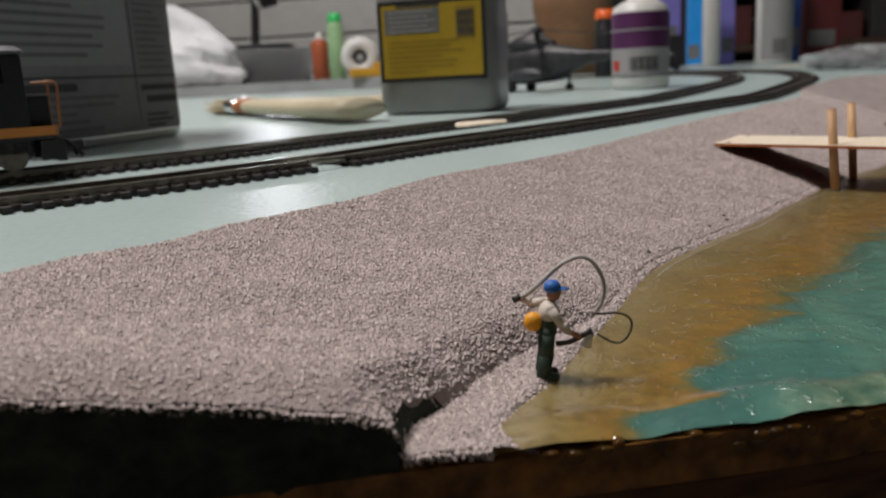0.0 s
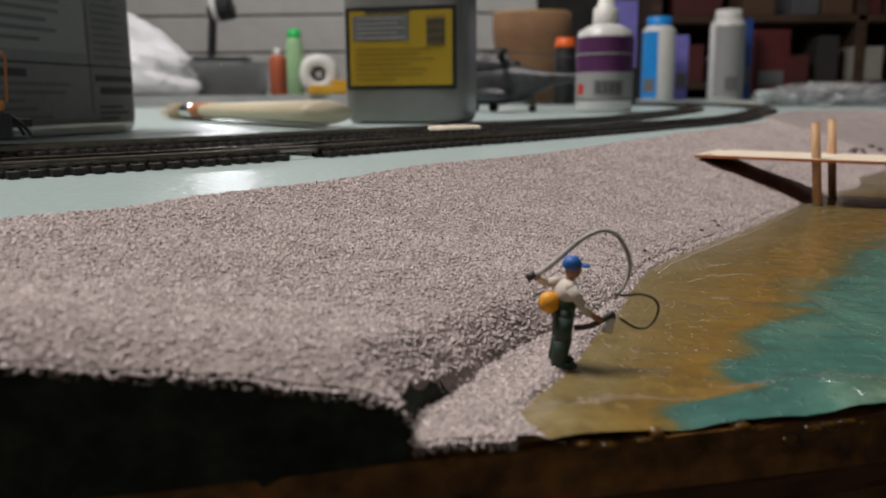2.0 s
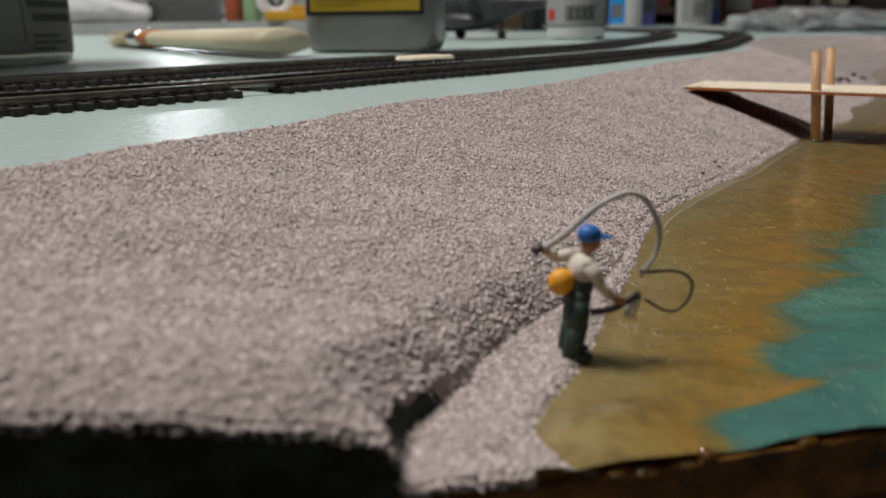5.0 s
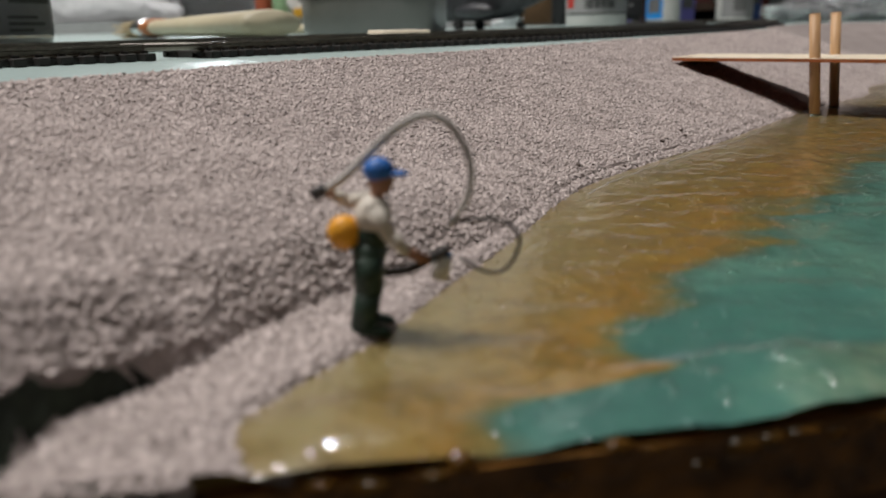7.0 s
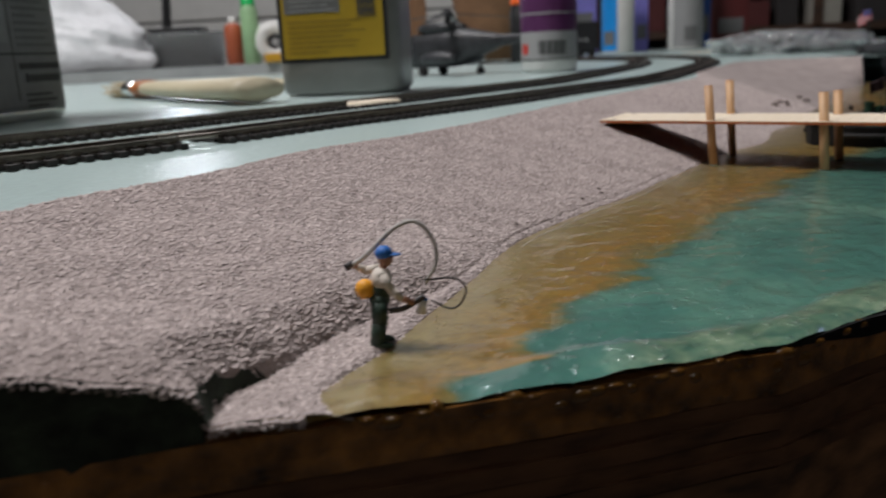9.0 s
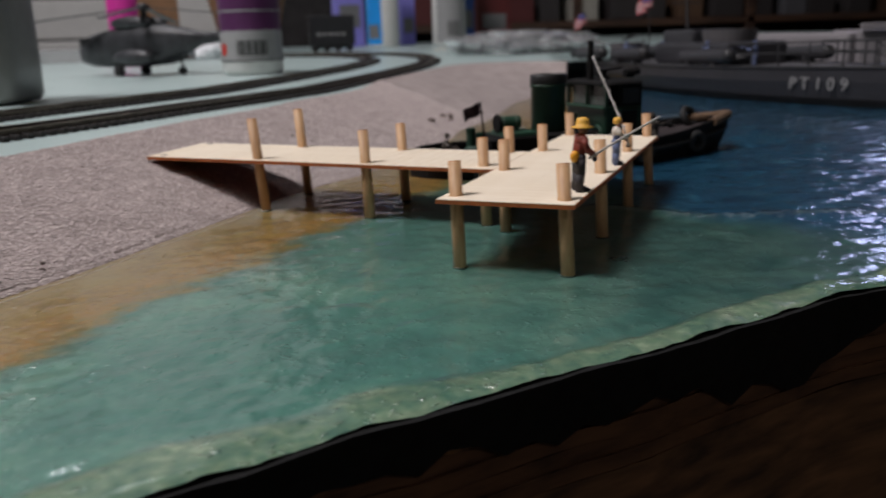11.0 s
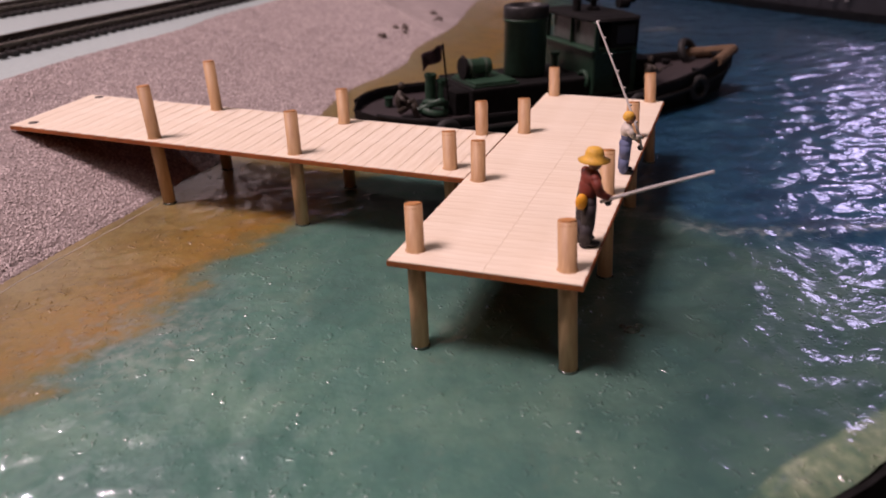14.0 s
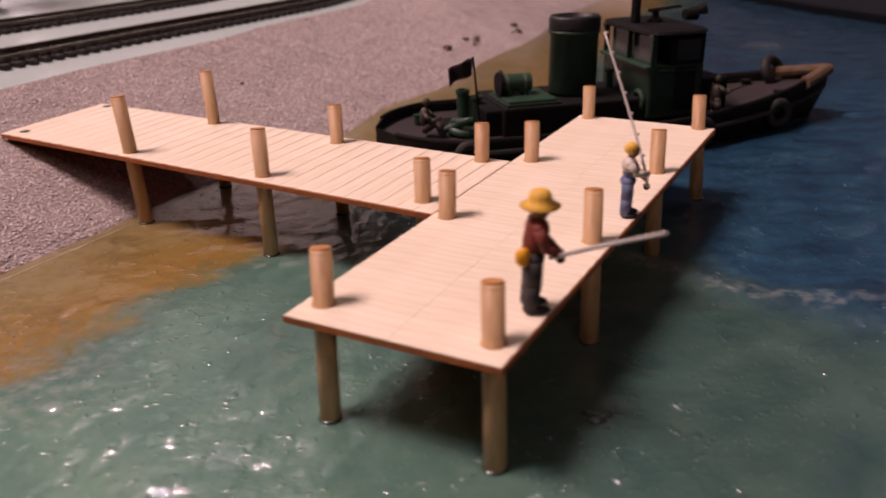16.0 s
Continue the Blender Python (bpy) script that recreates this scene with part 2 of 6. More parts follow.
def water_material():
    m = bpy.data.materials.new("painted resin water")
    m.use_nodes = True
    nt = m.node_tree
    b = nt.nodes["Principled BSDF"]
    b.inputs["Roughness"].default_value = 0.3
    b.inputs["Subsurface Weight"].default_value, b.inputs["Subsurface Scale"].default_value = 0.35, 0.006
    b.inputs["Subsurface Radius"].default_value = (0.7, 1.0, 0.8)
    b.inputs["Coat Weight"].default_value, b.inputs["Coat Roughness"].default_value = 1.0, 0.028
    co = nt.nodes.new("ShaderNodeTexCoord")

    def noise_tex(scale, detail=4, rough=0.55, distortion=0.0):
        n = nt.nodes.new("ShaderNodeTexNoise")
        n.inputs["Scale"].default_value, n.inputs["Detail"].default_value = scale, detail
        n.inputs["Roughness"].default_value, n.inputs["Distortion"].default_value = rough, distortion
        nt.links.new(co.outputs["Object"], n.inputs["Vector"])
        return n.outputs["Fac"]

    def math_node(op, a, c=0.0, d=0.0):
        n = nt.nodes.new("ShaderNodeMath")
        n.operation = op
        for k, v in enumerate((a, c, d)):
            if isinstance(v, (int, float)):
                n.inputs[k].default_value = v
            else:
                nt.links.new(v, n.inputs[k])
        return n.outputs[0]

    def ramp_node(fac, stops):
        n = nt.nodes.new("ShaderNodeValToRGB")
        while len(n.color_ramp.elements) < len(stops):
            n.color_ramp.elements.new(0.5)
        for e, (p, c) in zip(n.color_ramp.elements, stops):
            e.position, e.color = p, (*c, 1)
        nt.links.new(fac, n.inputs["Fac"])
        return n.outputs["Color"]

    def blend(fac, a, c):
        n = nt.nodes.new("ShaderNodeMix")
        n.data_type = "RGBA"
        nt.links.new(fac, n.inputs["Factor"])
        nt.links.new(a, n.inputs["A"])
        nt.links.new(c, n.inputs["B"])
        return n.outputs["Result"]

    def attribute(name):
        n = nt.nodes.new("ShaderNodeAttribute")
        n.attribute_name = name
        return n.outputs["Fac"]

    broad, mid_n, fine = noise_tex(28), noise_tex(110), noise_tex(600)
    streak = nt.nodes.new("ShaderNodeTexNoise")  # brush streaks of teal dragged along the shore
    streak.inputs["Scale"].default_value, streak.inputs["Detail"].default_value = 60, 3
    drag = nt.nodes.new("ShaderNodeMapping")
    drag.inputs["Rotation"].default_value = (0, 0, radians(-12))
    drag.inputs["Scale"].default_value = (0.35, 2.2, 1)
    nt.links.new(co.outputs["Object"], drag.inputs["Vector"])
    nt.links.new(drag.outputs["Vector"], streak.inputs["Vector"])
    shore = math_node("MULTIPLY_ADD", broad, 0.35, math_node("MULTIPLY_ADD", mid_n, 0.3, attribute("shore")))
    shore = math_node("MULTIPLY_ADD", streak.outputs["Fac"], 0.42, math_node("MULTIPLY_ADD", fine, 0.2, shore))
    shore = math_node("SUBTRACT", shore, 0.635)
    near_shore = ramp_node(shore, [(0.0, (0.28, 0.22, 0.09)), (0.22, (0.28, 0.19, 0.052)), (0.42, (0.30, 0.172, 0.034)), (0.52, (0.19, 0.17, 0.06)), (0.6, (0.06, 0.165, 0.135)), (1.0, (0.035, 0.15, 0.145))])
    olive = ramp_node(broad, [(0.3, (0.15, 0.11, 0.035)), (0.7, (0.24, 0.17, 0.07))])
    near_shore = blend(ramp_node(math_node("MULTIPLY_ADD", fine, 0.5, math_node("MULTIPLY", mid_n, 0.5)), [(0.46, (0, 0, 0)), (0.62, (0.75, 0.75, 0.75))]), near_shore, olive)
    teal = ramp_node(math_node("MULTIPLY_ADD", broad, 0.5, math_node("MULTIPLY_ADD", mid_n, 0.3, math_node("MULTIPLY", fine, 0.2))), [(0.3, (0.055, 0.14, 0.125)), (0.5, (0.08, 0.21, 0.17)), (0.66, (0.15, 0.30, 0.225))])
    use_teal = ramp_node(shore, [(0.54, (0, 0, 0)), (0.68, (1, 1, 1))])
    # teal darkens to the right: depth and dock shade put into the colour
    darker = ramp_node(mid_n, [(0.3, (0.025, 0.075, 0.07)), (0.7, (0.066, 0.136, 0.112))])
    teal = blend(attribute("rightward"), teal, darker)
    colour = blend(use_teal, near_shore, teal)
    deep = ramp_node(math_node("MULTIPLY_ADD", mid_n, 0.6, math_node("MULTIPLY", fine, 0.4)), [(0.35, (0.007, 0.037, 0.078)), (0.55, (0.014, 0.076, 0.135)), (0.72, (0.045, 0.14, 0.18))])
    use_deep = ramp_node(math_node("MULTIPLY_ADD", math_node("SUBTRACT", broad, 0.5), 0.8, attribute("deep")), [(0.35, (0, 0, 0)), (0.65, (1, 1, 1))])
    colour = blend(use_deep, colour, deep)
    lip = ramp_node(math_node("MULTIPLY_ADD", math_node("SUBTRACT", mid_n, 0.5), 0.7, attribute("lip")), [(0.3, (0, 0, 0)), (0.7, (0.84, 0.84, 0.84))])
    pale = ramp_node(math_node("MULTIPLY_ADD", mid_n, 0.5, math_node("MULTIPLY", fine, 0.5)), [(0.38, (0.06, 0.14, 0.10)), (0.48, (0.13, 0.215, 0.14)), (0.56, (0.19, 0.27, 0.17)), (0.66, (0.33, 0.40, 0.27))])
    colour = blend(lip, colour, pale)
    foam = ramp_node(math_node("MULTIPLY_ADD", math_node("SUBTRACT", fine, 0.5), 1.2, attribute("foam")), [(0.42, (0, 0, 0)), (0.95, (0.65, 0.65, 0.65))])
    foamc = ramp_node(mid_n, [(0.3, (0.2, 0.22, 0.19)), (0.7, (0.45, 0.46, 0.42))])
    colour = blend(foam, colour, foamc)
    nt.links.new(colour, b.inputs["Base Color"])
    bp, bp2 = nt.nodes.new("ShaderNodeBump"), nt.nodes.new("ShaderNodeBump")
    bp.inputs["Strength"].default_value, bp.inputs["Distance"].default_value = 0.13, 0.0007
    bp2.inputs["Strength"].default_value, bp2.inputs["Distance"].default_value = 0.17, 0.0005
    chop = nt.nodes.new("ShaderNodeTexNoise")  # long low wavelets out on the blue water
    chop.inputs["Scale"].default_value, chop.inputs["Detail"].default_value = 300, 3
    swell = nt.nodes.new("ShaderNodeMapping")
    swell.inputs["Rotation"].default_value = (0, 0, radians(35))
    swell.inputs["Scale"].default_value = (0.32, 1.7, 1)
    nt.links.new(co.outputs["Object"], swell.inputs["Vector"])
    nt.links.new(swell.outputs["Vector"], chop.inputs["Vector"])
    wavelets = math_node("MULTIPLY", math_node("MULTIPLY", chop.outputs["Fac"], 1.2), attribute("rightward"))
    nt.links.new(math_node("ADD", noise_tex(260, 3, 0.6, 0.6), wavelets), bp.inputs["Height"])
    nt.links.new(noise_tex(800, 2, 0.5), bp2.inputs["Height"])
    nt.links.new(bp.outputs["Normal"], bp2.inputs["Normal"])
    bp3 = nt.nodes.new("ShaderNodeBump")  # sparse small pimples in the set resin
    bp3.inputs["Strength"].default_value, bp3.inputs["Distance"].default_value = 0.5, 0.0005
    clumps = ramp_node(noise_tex(55, 2), [(0.42, (0.25, 0.25, 0.25)), (0.62, (1, 1, 1))])
    pimples = ramp_node(math_node("MULTIPLY_ADD", noise_tex(420, 2), 0.45, math_node("MULTIPLY", noise_tex(1100, 1), 0.55)), [(0.58, (0, 0, 0)), (0.675, (1, 1, 1))])
    nt.links.new(math_node("MULTIPLY", pimples, math_node("ADD", clumps, attribute("lip"))), bp3.inputs["Height"])
    nt.links.new(bp2.outputs["Normal"], bp3.inputs["Normal"])
    nt.links.new(bp3.outputs["Normal"], b.inputs["Normal"])
    nt.links.new(bp3.outputs["Normal"], b.inputs["Coat Normal"])
    return m


WATER = water_material()


# ---- mesh tools (all in plan units; part() brings them to metres) ----
def part(name, bm, material, parent=None, label="", smooth=False):
    me = bpy.data.meshes.new(name)
    bm.transform(Matrix.Scale(K, 4))
    bmesh.ops.recalc_face_normals(bm, faces=bm.faces)
    for f in bm.faces:
        f.smooth = smooth
    bm.to_mesh(me)
    bm.free()
    for m in material if isinstance(material, (list, tuple)) else [material]:
        me.materials.append(m)
    ob = new(name, me)
    ob.parent = parent
    if label:
        tagged(ob, label)
    return ob


def thing(name, x, y, z, turn, label, category, group=""):
    root = new(name)
    root.empty_display_size = 0.01
    root.matrix_world = pose(x * K, y * K, z * K, 0, 0, turn)
    return tagged(root, label, category, group)


def box(bm, c, s, bevel=0.0, turn=None, index=0):
    m = Matrix.Translation(c) @ (turn.to_4x4() if turn else Matrix()) @ Matrix.Diagonal((*s, 1))
    verts = bmesh.ops.create_cube(bm, size=1, matrix=m)["verts"]
    faces = {f for v in verts for f in v.link_faces}
    for f in faces:
        f.material_index = index
    if bevel:
        edges = {e for v in verts for e in v.link_edges}
        for f in bmesh.ops.bevel(bm, geom=list(edges), offset=bevel, segments=2, affect="EDGES", profile=0.6)["faces"]:
            f.material_index = index
    return bm


def rod(bm, p, q, r0, r1=None, seg=12, index=0):
    p, q = Vector(p), Vector(q)
    d = q - p
    m = Matrix.Translation((p + q) / 2) @ d.to_track_quat("Z", "Y").to_matrix().to_4x4()
    verts = bmesh.ops.create_cone(bm, cap_ends=True, segments=seg, radius1=r0, radius2=r0 if r1 is None else r1, depth=d.length, matrix=m)["verts"]
    for f in {f for v in verts for f in v.link_faces}:
        f.material_index = index
    return bm


def ball(bm, c, r, seg=12, index=0, turn=None):
    r = (r, r, r) if isinstance(r, (int, float)) else r
    m = Matrix.Translation(c) @ (turn.to_4x4() if turn else Matrix()) @ Matrix.Diagonal((*r, 1))
    verts = bmesh.ops.create_uvsphere(bm, u_segments=seg, v_segments=max(6, seg * 2 // 3), radius=1, matrix=m)["verts"]
    for f in {f for v in verts for f in v.link_faces}:
        f.material_index = index
    return bm


def lathe(bm, profile, seg=32, c=(0, 0, 0), index=0, sx=1.0, sy=1.0, power=2.0):
    """Turns (radius, height) rows about z; power above 2 squares the outline."""
    rings = []
    for r, z in profile:
        ring = []
        for k in range(seg):
            a = 2 * math.pi * k / seg
            ca, sa = math.cos(a), math.sin(a)
            n = (abs(ca) ** power + abs(sa) ** power) ** (-1 / power)
            ring.append(bm.verts.new((c[0] + r * n * ca * sx, c[1] + r * n * sa * sy, c[2] + z)))
        rings.append(ring)
    for a, b in zip(rings, rings[1:]):
        for k in range(seg):
            f = bm.faces.new((a[k], a[(k + 1) % seg], b[(k + 1) % seg], b[k]))
            f.material_index = index
    for ring in (rings[0], rings[-1]):
        f = bm.faces.new(ring)
        f.material_index = index
    return bm


def spline(points, n):
    """n points along a smooth curve through the points given."""
    P = [Vector(p) for p in points]
    P = [2 * P[0] - P[1], *P, 2 * P[-1] - P[-2]]
    dense = []
    for i in range(1, len(P) - 2):
        for k in range(24):
            t = k / 24
            a, b, c, d = P[i - 1:i + 3]
            dense.append(0.5 * (2 * b + (c - a) * t + (2 * a - 5 * b + 4 * c - d) * t * t + (3 * b - a - 3 * c + d) * t ** 3))
    dense.append(P[-2])
    run = [0.0]
    for a, b in zip(dense, dense[1:]):
        run.append(run[-1] + (b - a).length)
    out, i = [], 0
    for k in range(n):
        s = run[-1] * k / (n - 1)
        while i < len(run) - 2 and run[i + 1] < s:
            i += 1
        t = (s - run[i]) / max(1e-9, run[i + 1] - run[i])
        out.append(dense[i].lerp(dense[i + 1], min(1, max(0, t))))
    return out


def tube(bm, points, r, seg=8, index=0, taper=1.0):
    pts = [Vector(p) for p in points]
    rings = []
    for i, p in enumerate(pts):
        d = (pts[min(i + 1, len(pts) - 1)] - pts[max(i - 1, 0)]).normalized()
        side = d.cross(Vector((0.13, 0.99, 0.05))).normalized()
        up = side.cross(d)
        rad = r * (1 + (taper - 1) * i / (len(pts) - 1))
        rings.append([bm.verts.new(p + rad * (math.cos(a) * side + math.sin(a) * up)) for a in (2 * math.pi * k / seg for k in range(seg))])
    for a, b in zip(rings, rings[1:]):
        for k in range(seg):
            f = bm.faces.new((a[k], a[(k + 1) % seg], b[(k + 1) % seg], b[k]))
            f.material_index = index
    for ring in (rings[0], rings[-1]):
        bm.faces.new(ring).material_index = index
    return bm


def torus(bm, c, r, t, turn=None, seg=24, ring=10, index=0):
    rows = []
    m = turn or Matrix.Identity(3)
    for i in range(seg):
        a = 2 * math.pi * i / seg
        rows.append([bm.verts.new(Vector(c) + m @ Vector(((r + t * math.cos(b)) * math.cos(a), (r + t * math.cos(b)) * math.sin(a), t * math.sin(b)))) for b in (2 * math.pi * k / ring for k in range(ring))])
    for i in range(seg):
        for k in range(ring):
            a, b = rows[i], rows[(i + 1) % seg]
            bm.faces.new((a[k], b[k], b[(k + 1) % ring], a[(k + 1) % ring])).material_index = index
    return bm


def table_z(y):
    return 0.0285 + 0.006 * (y - 0.43)


def turned(rx=0, ry=0, rz=0):
    return Euler((radians(rx), radians(ry), radians(rz))).to_matrix()


# ---- ground plan ----
SHORE = [(.138, .2115, 0), (.1352, .224, 0), (.1455, .244, 0), (.1542, .266, 0), (.1605, .280, 0), (.168, .299, 0), (.176, .321, 0), (.188, .345, 0), (.215, .382, 0), (.237, .408, 0), (.259, .440, 0), (.288, .480, 0), (.306, .508, 0), (.330, .535, 0), (.359, .566, 0), (.388, .622, 0), (.431, .674, 0), (.456, .729, 0), (.51, .81, 0), (.585, .955, 0), (.70, 1.10, 0)]
BANK = [(-.03, .170, 0), (.0, .213, 0), (.020, .243, 0), (.030, .259, 0), (.046, .272, 0), (.055, .292, 0), (.075, .317, 0), (.088, .336, 0), (.109, .379, 0), (.160, .437, 0), (.234, .555, 0), (.262, .600, 0), (.307, .661, 0), (.330, .705, 0), (.383, .783, 0), (.43, .916, 0), (.50, 1.05, 0), (.575, 1.18, 0), (.66, 1.2, 0), (.715, 1.14, 0)]
FRONT = [(-.6, .03, 0), (-.03, .170, 0), (.138, .2115, 0), (.178, .2205, 0), (.201, .2275, 0), (.225, .235, 0), (.247, .248, 0), (.273, .2585, 0), (.297, .266, 0), (.326, .2735, 0), (.36, .283, 0), (.42, .3, 0), (.48, .313, 0), (.7, .36, 0), (1.3, .49, 0), (1.8, .6, 0)]


def smooth(a, b, x):
    t = min(1.0, max(0.0, (x - a) / (b - a)))
    return t * t * (3 - 2 * t)


def front_y(x):
    for (x0, y0, _), (x1, y1, _) in zip(FRONT, FRONT[1:]):
        if x <= x1:
            wave = 0.0022 * noise.noise(Vector((x * 42, 0.7, 0))) + 0.0009 * noise.noise(Vector((x * 130, 2.7, 0)))
            return y0 + (y1 - y0) * (x - x0) / (x1 - x0) + wave * smooth(0.19, 0.26, x)
    return FRONT[-1][1]


NU, NV = 520, 170
shore_row, bank_row = spline(SHORE, NU), spline(BANK, NU)


def sand_point(i, v):
    s, b = shore_row[i], bank_row[i]
    u, width = i / (NU - 1), (b - s).length
    p = s.lerp(b, v)
    d = v * width
    edge = bank_edge(u, p)
    step = 0.0024 * (1 - smooth(0.002, 0.030, u)) + 0.0006 * (1 - smooth(0.035, 0.08, u)) + 0.0006 * (1 - smooth(0.25, 0.4, u))
    top = table_z(p.y) + 0.0009
    t = min(1.0, max(0.0, (d - edge) / (width - edge)))
    z = -0.0012 + 0.0022 * smooth(0, 0.006, d) + step * smooth(edge - 0.0008, edge + 0.0006, d) + (top - step - 0.001) * t ** (0.46 + 0.30 * smooth(0.0, 0.06, u) + 0.17 * smooth(0.05, 0.2, u))
    z += (0.0011 * noise.noise(Vector((p.x * 45, p.y * 45, 0.3))) + 0.0006 * noise.noise(Vector((p.x * 130, p.y * 130, 1.3)))) * smooth(0, 0.02, d) * smooth(0, 0.03, width - d)
    back = smooth(edge, edge + 0.012, d)  # the bank swells, then rounds over at the cut
    z += back * (0.0042 * (1 - v) ** 0.5 * (1 - smooth(0.012, 0.15, u)) - 0.0037 * max(0.0, 1 - u / 0.013) ** 2)
    return Vector((p.x, p.y, z))


def bank_edge(u, p):
    """How far from the shore the step in the bank lies."""
    edge = 0.0250 - 0.003 * smooth(0.0, 0.012, u) - 0.0155 * smooth(0.032, 0.09, u) + 0.0016 * noise.noise(Vector((u * 90, 3.1, 0)))
    return edge + 0.0008 * noise.noise(Vector((p.x * 260, p.y * 260, 6.0))) * (1 - smooth(0.05, 0.1, u))


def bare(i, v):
    """True on the steep face of the step, coloured black for its shade and foam."""
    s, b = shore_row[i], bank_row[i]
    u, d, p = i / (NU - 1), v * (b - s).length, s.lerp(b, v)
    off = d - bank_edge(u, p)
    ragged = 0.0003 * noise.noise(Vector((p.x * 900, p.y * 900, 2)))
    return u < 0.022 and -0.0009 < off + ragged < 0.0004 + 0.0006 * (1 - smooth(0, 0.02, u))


# ---- sand bank ----
bm = bmesh.new()
grid = [[bm.verts.new(sand_point(i, (j / (NV - 1)) ** 1.5)) for j in range(NV)] for i in range(NU)]
for i, (a, b) in enumerate(zip(grid, grid[1:])):
    for j in range(NV - 1):
        f = bm.faces.new((a[j], b[j], b[j + 1], a[j + 1]))
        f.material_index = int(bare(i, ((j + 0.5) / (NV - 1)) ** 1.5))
front_top = [(v.co.x, v.co.y, v.co.z) for v in grid[0]]
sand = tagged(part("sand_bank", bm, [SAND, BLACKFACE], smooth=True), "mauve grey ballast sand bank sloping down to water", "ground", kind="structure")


def scatter_grains():
    """Loose grains over the bank, as one body of small uneven stones."""
    rng = np.random.default_rng(5)
    pts = []
    for i in range(0, NU - 1):
        s, b = shore_row[i], bank_row[i]
        if s.y > 0.78:
            continue
        far = smooth(0.35, 0.7, s.y)
        size = 0.00076 + 0.0001 * far
        area = (shore_row[i + 1] - s).length * 0.5 * (b - s).length + (bank_row[i + 1] - b).length * 0.5 * (b - s).length
        for _ in range(int(area / (size * size) * 1.0)):
            v, du = rng.random(), rng.random()
            p = sand_point(i, v).lerp(sand_point(i + 1, v), du)
            if v * (b - s).length < 0.002 + 0.002 * rng.random() or (bare(i, v) and rng.random() > 0.12):
                continue
            pts.append((p.x, p.y, p.z, size))
    for _ in range(1700):  # crumbs hanging over the cut edge
        p = sand_point(0, 0.05 + 0.95 * rng.random() ** 1.2)
        pts.append((p.x, p.y - 0.0009 * rng.random(), p.z - 0.0004 - 0.0016 * rng.random() ** 2, 0.0007))
    P = np.array(pts)
    n = len(P)
    octa = np.array([(1, 0, -.2), (.3, .95, -.2), (-.8, .6, -.2), (-.8, -.6, -.2), (.3, -.95, -.2), (0, 0, 1)], float)
    tri = np.array([(0, 1, 5), (1, 2, 5), (2, 3, 5), (3, 4, 5), (4, 0, 5)])
    ang = rng.random(n) * 2 * np.pi
    shape = octa[None] * (0.55 + 0.5 * rng.random((n, 6, 1)))
    c, s = np.cos(ang)[:, None], np.sin(ang)[:, None]
    x, y, z = shape[..., 0], shape[..., 1], shape[..., 2] * 0.8
    t1 = (rng.random((n, 1)) - 0.5) * 1.3
    y, z = y * np.cos(t1) - z * np.sin(t1), y * np.sin(t1) + z * np.cos(t1)
    xr, yr = x * c - y * s, x * s + y * c
    r = P[:, 3:4] * (0.45 + 0.45 * rng.random((n, 1)))
    verts = np.stack([P[:, 0:1] + xr * r, P[:, 1:2] + yr * r, P[:, 2:3] + r * 0.2 + z * r], -1).reshape(-1, 3) * K
    faces = (tri[None] + 6 * np.arange(n)[:, None, None]).reshape(-1)
    me = bpy.data.meshes.new("sand_grains")
    me.vertices.add(len(verts))
    me.vertices.foreach_set("co", verts.ravel())
    me.loops.add(len(faces))
    me.loops.foreach_set("vertex_index", faces)
    me.polygons.add(len(faces) // 3)
    me.polygons.foreach_set("loop_start", np.arange(0, len(faces), 3))
    me.update(calc_edges=True)
    me.validate()
    me.materials.append(GRAIN)
    ob = new("sand_grains", me)
    tagged(ob, "coarse mauve grey grains lying over the bank", "sand", kind="stuff")


scatter_grains()

# black cut face below the sand, along the front
bm = bmesh.new()
rows = []
for x, y, z in (p for p in front_top if p[0] < 0.1135):
    low = -0.0028
    rows.append([bm.verts.new((x, y - 0.0006, z - 0.0006)), bm.verts.new((x, y - 0.0002, low)), bm.verts.new((x, y + 0.003, low)), bm.verts.new((x, y + 0.003, max(low + 0.0003, z - 0.004)))])
left = [bm.verts.new((-0.6, 0.03, 0.03)), bm.verts.new((-0.6, 0.03, -0.0028)), bm.verts.new((-0.6, 0.05, -0.0028)), bm.verts.new((-0.6, 0.05, 0.026))]
rows.append(left)
for a, b in zip(rows, rows[1:]):
    for k in range(4):
        bm.faces.new((a[k], a[(k + 1) % 4], b[(k + 1) % 4], b[k]))
bm.faces.new(rows[0])
bm.faces.new(rows[-1])
tagged(part("bank_front", bm, BLACKFACE), "black painted cut edge of foam under sand", "trim", kind="structure")

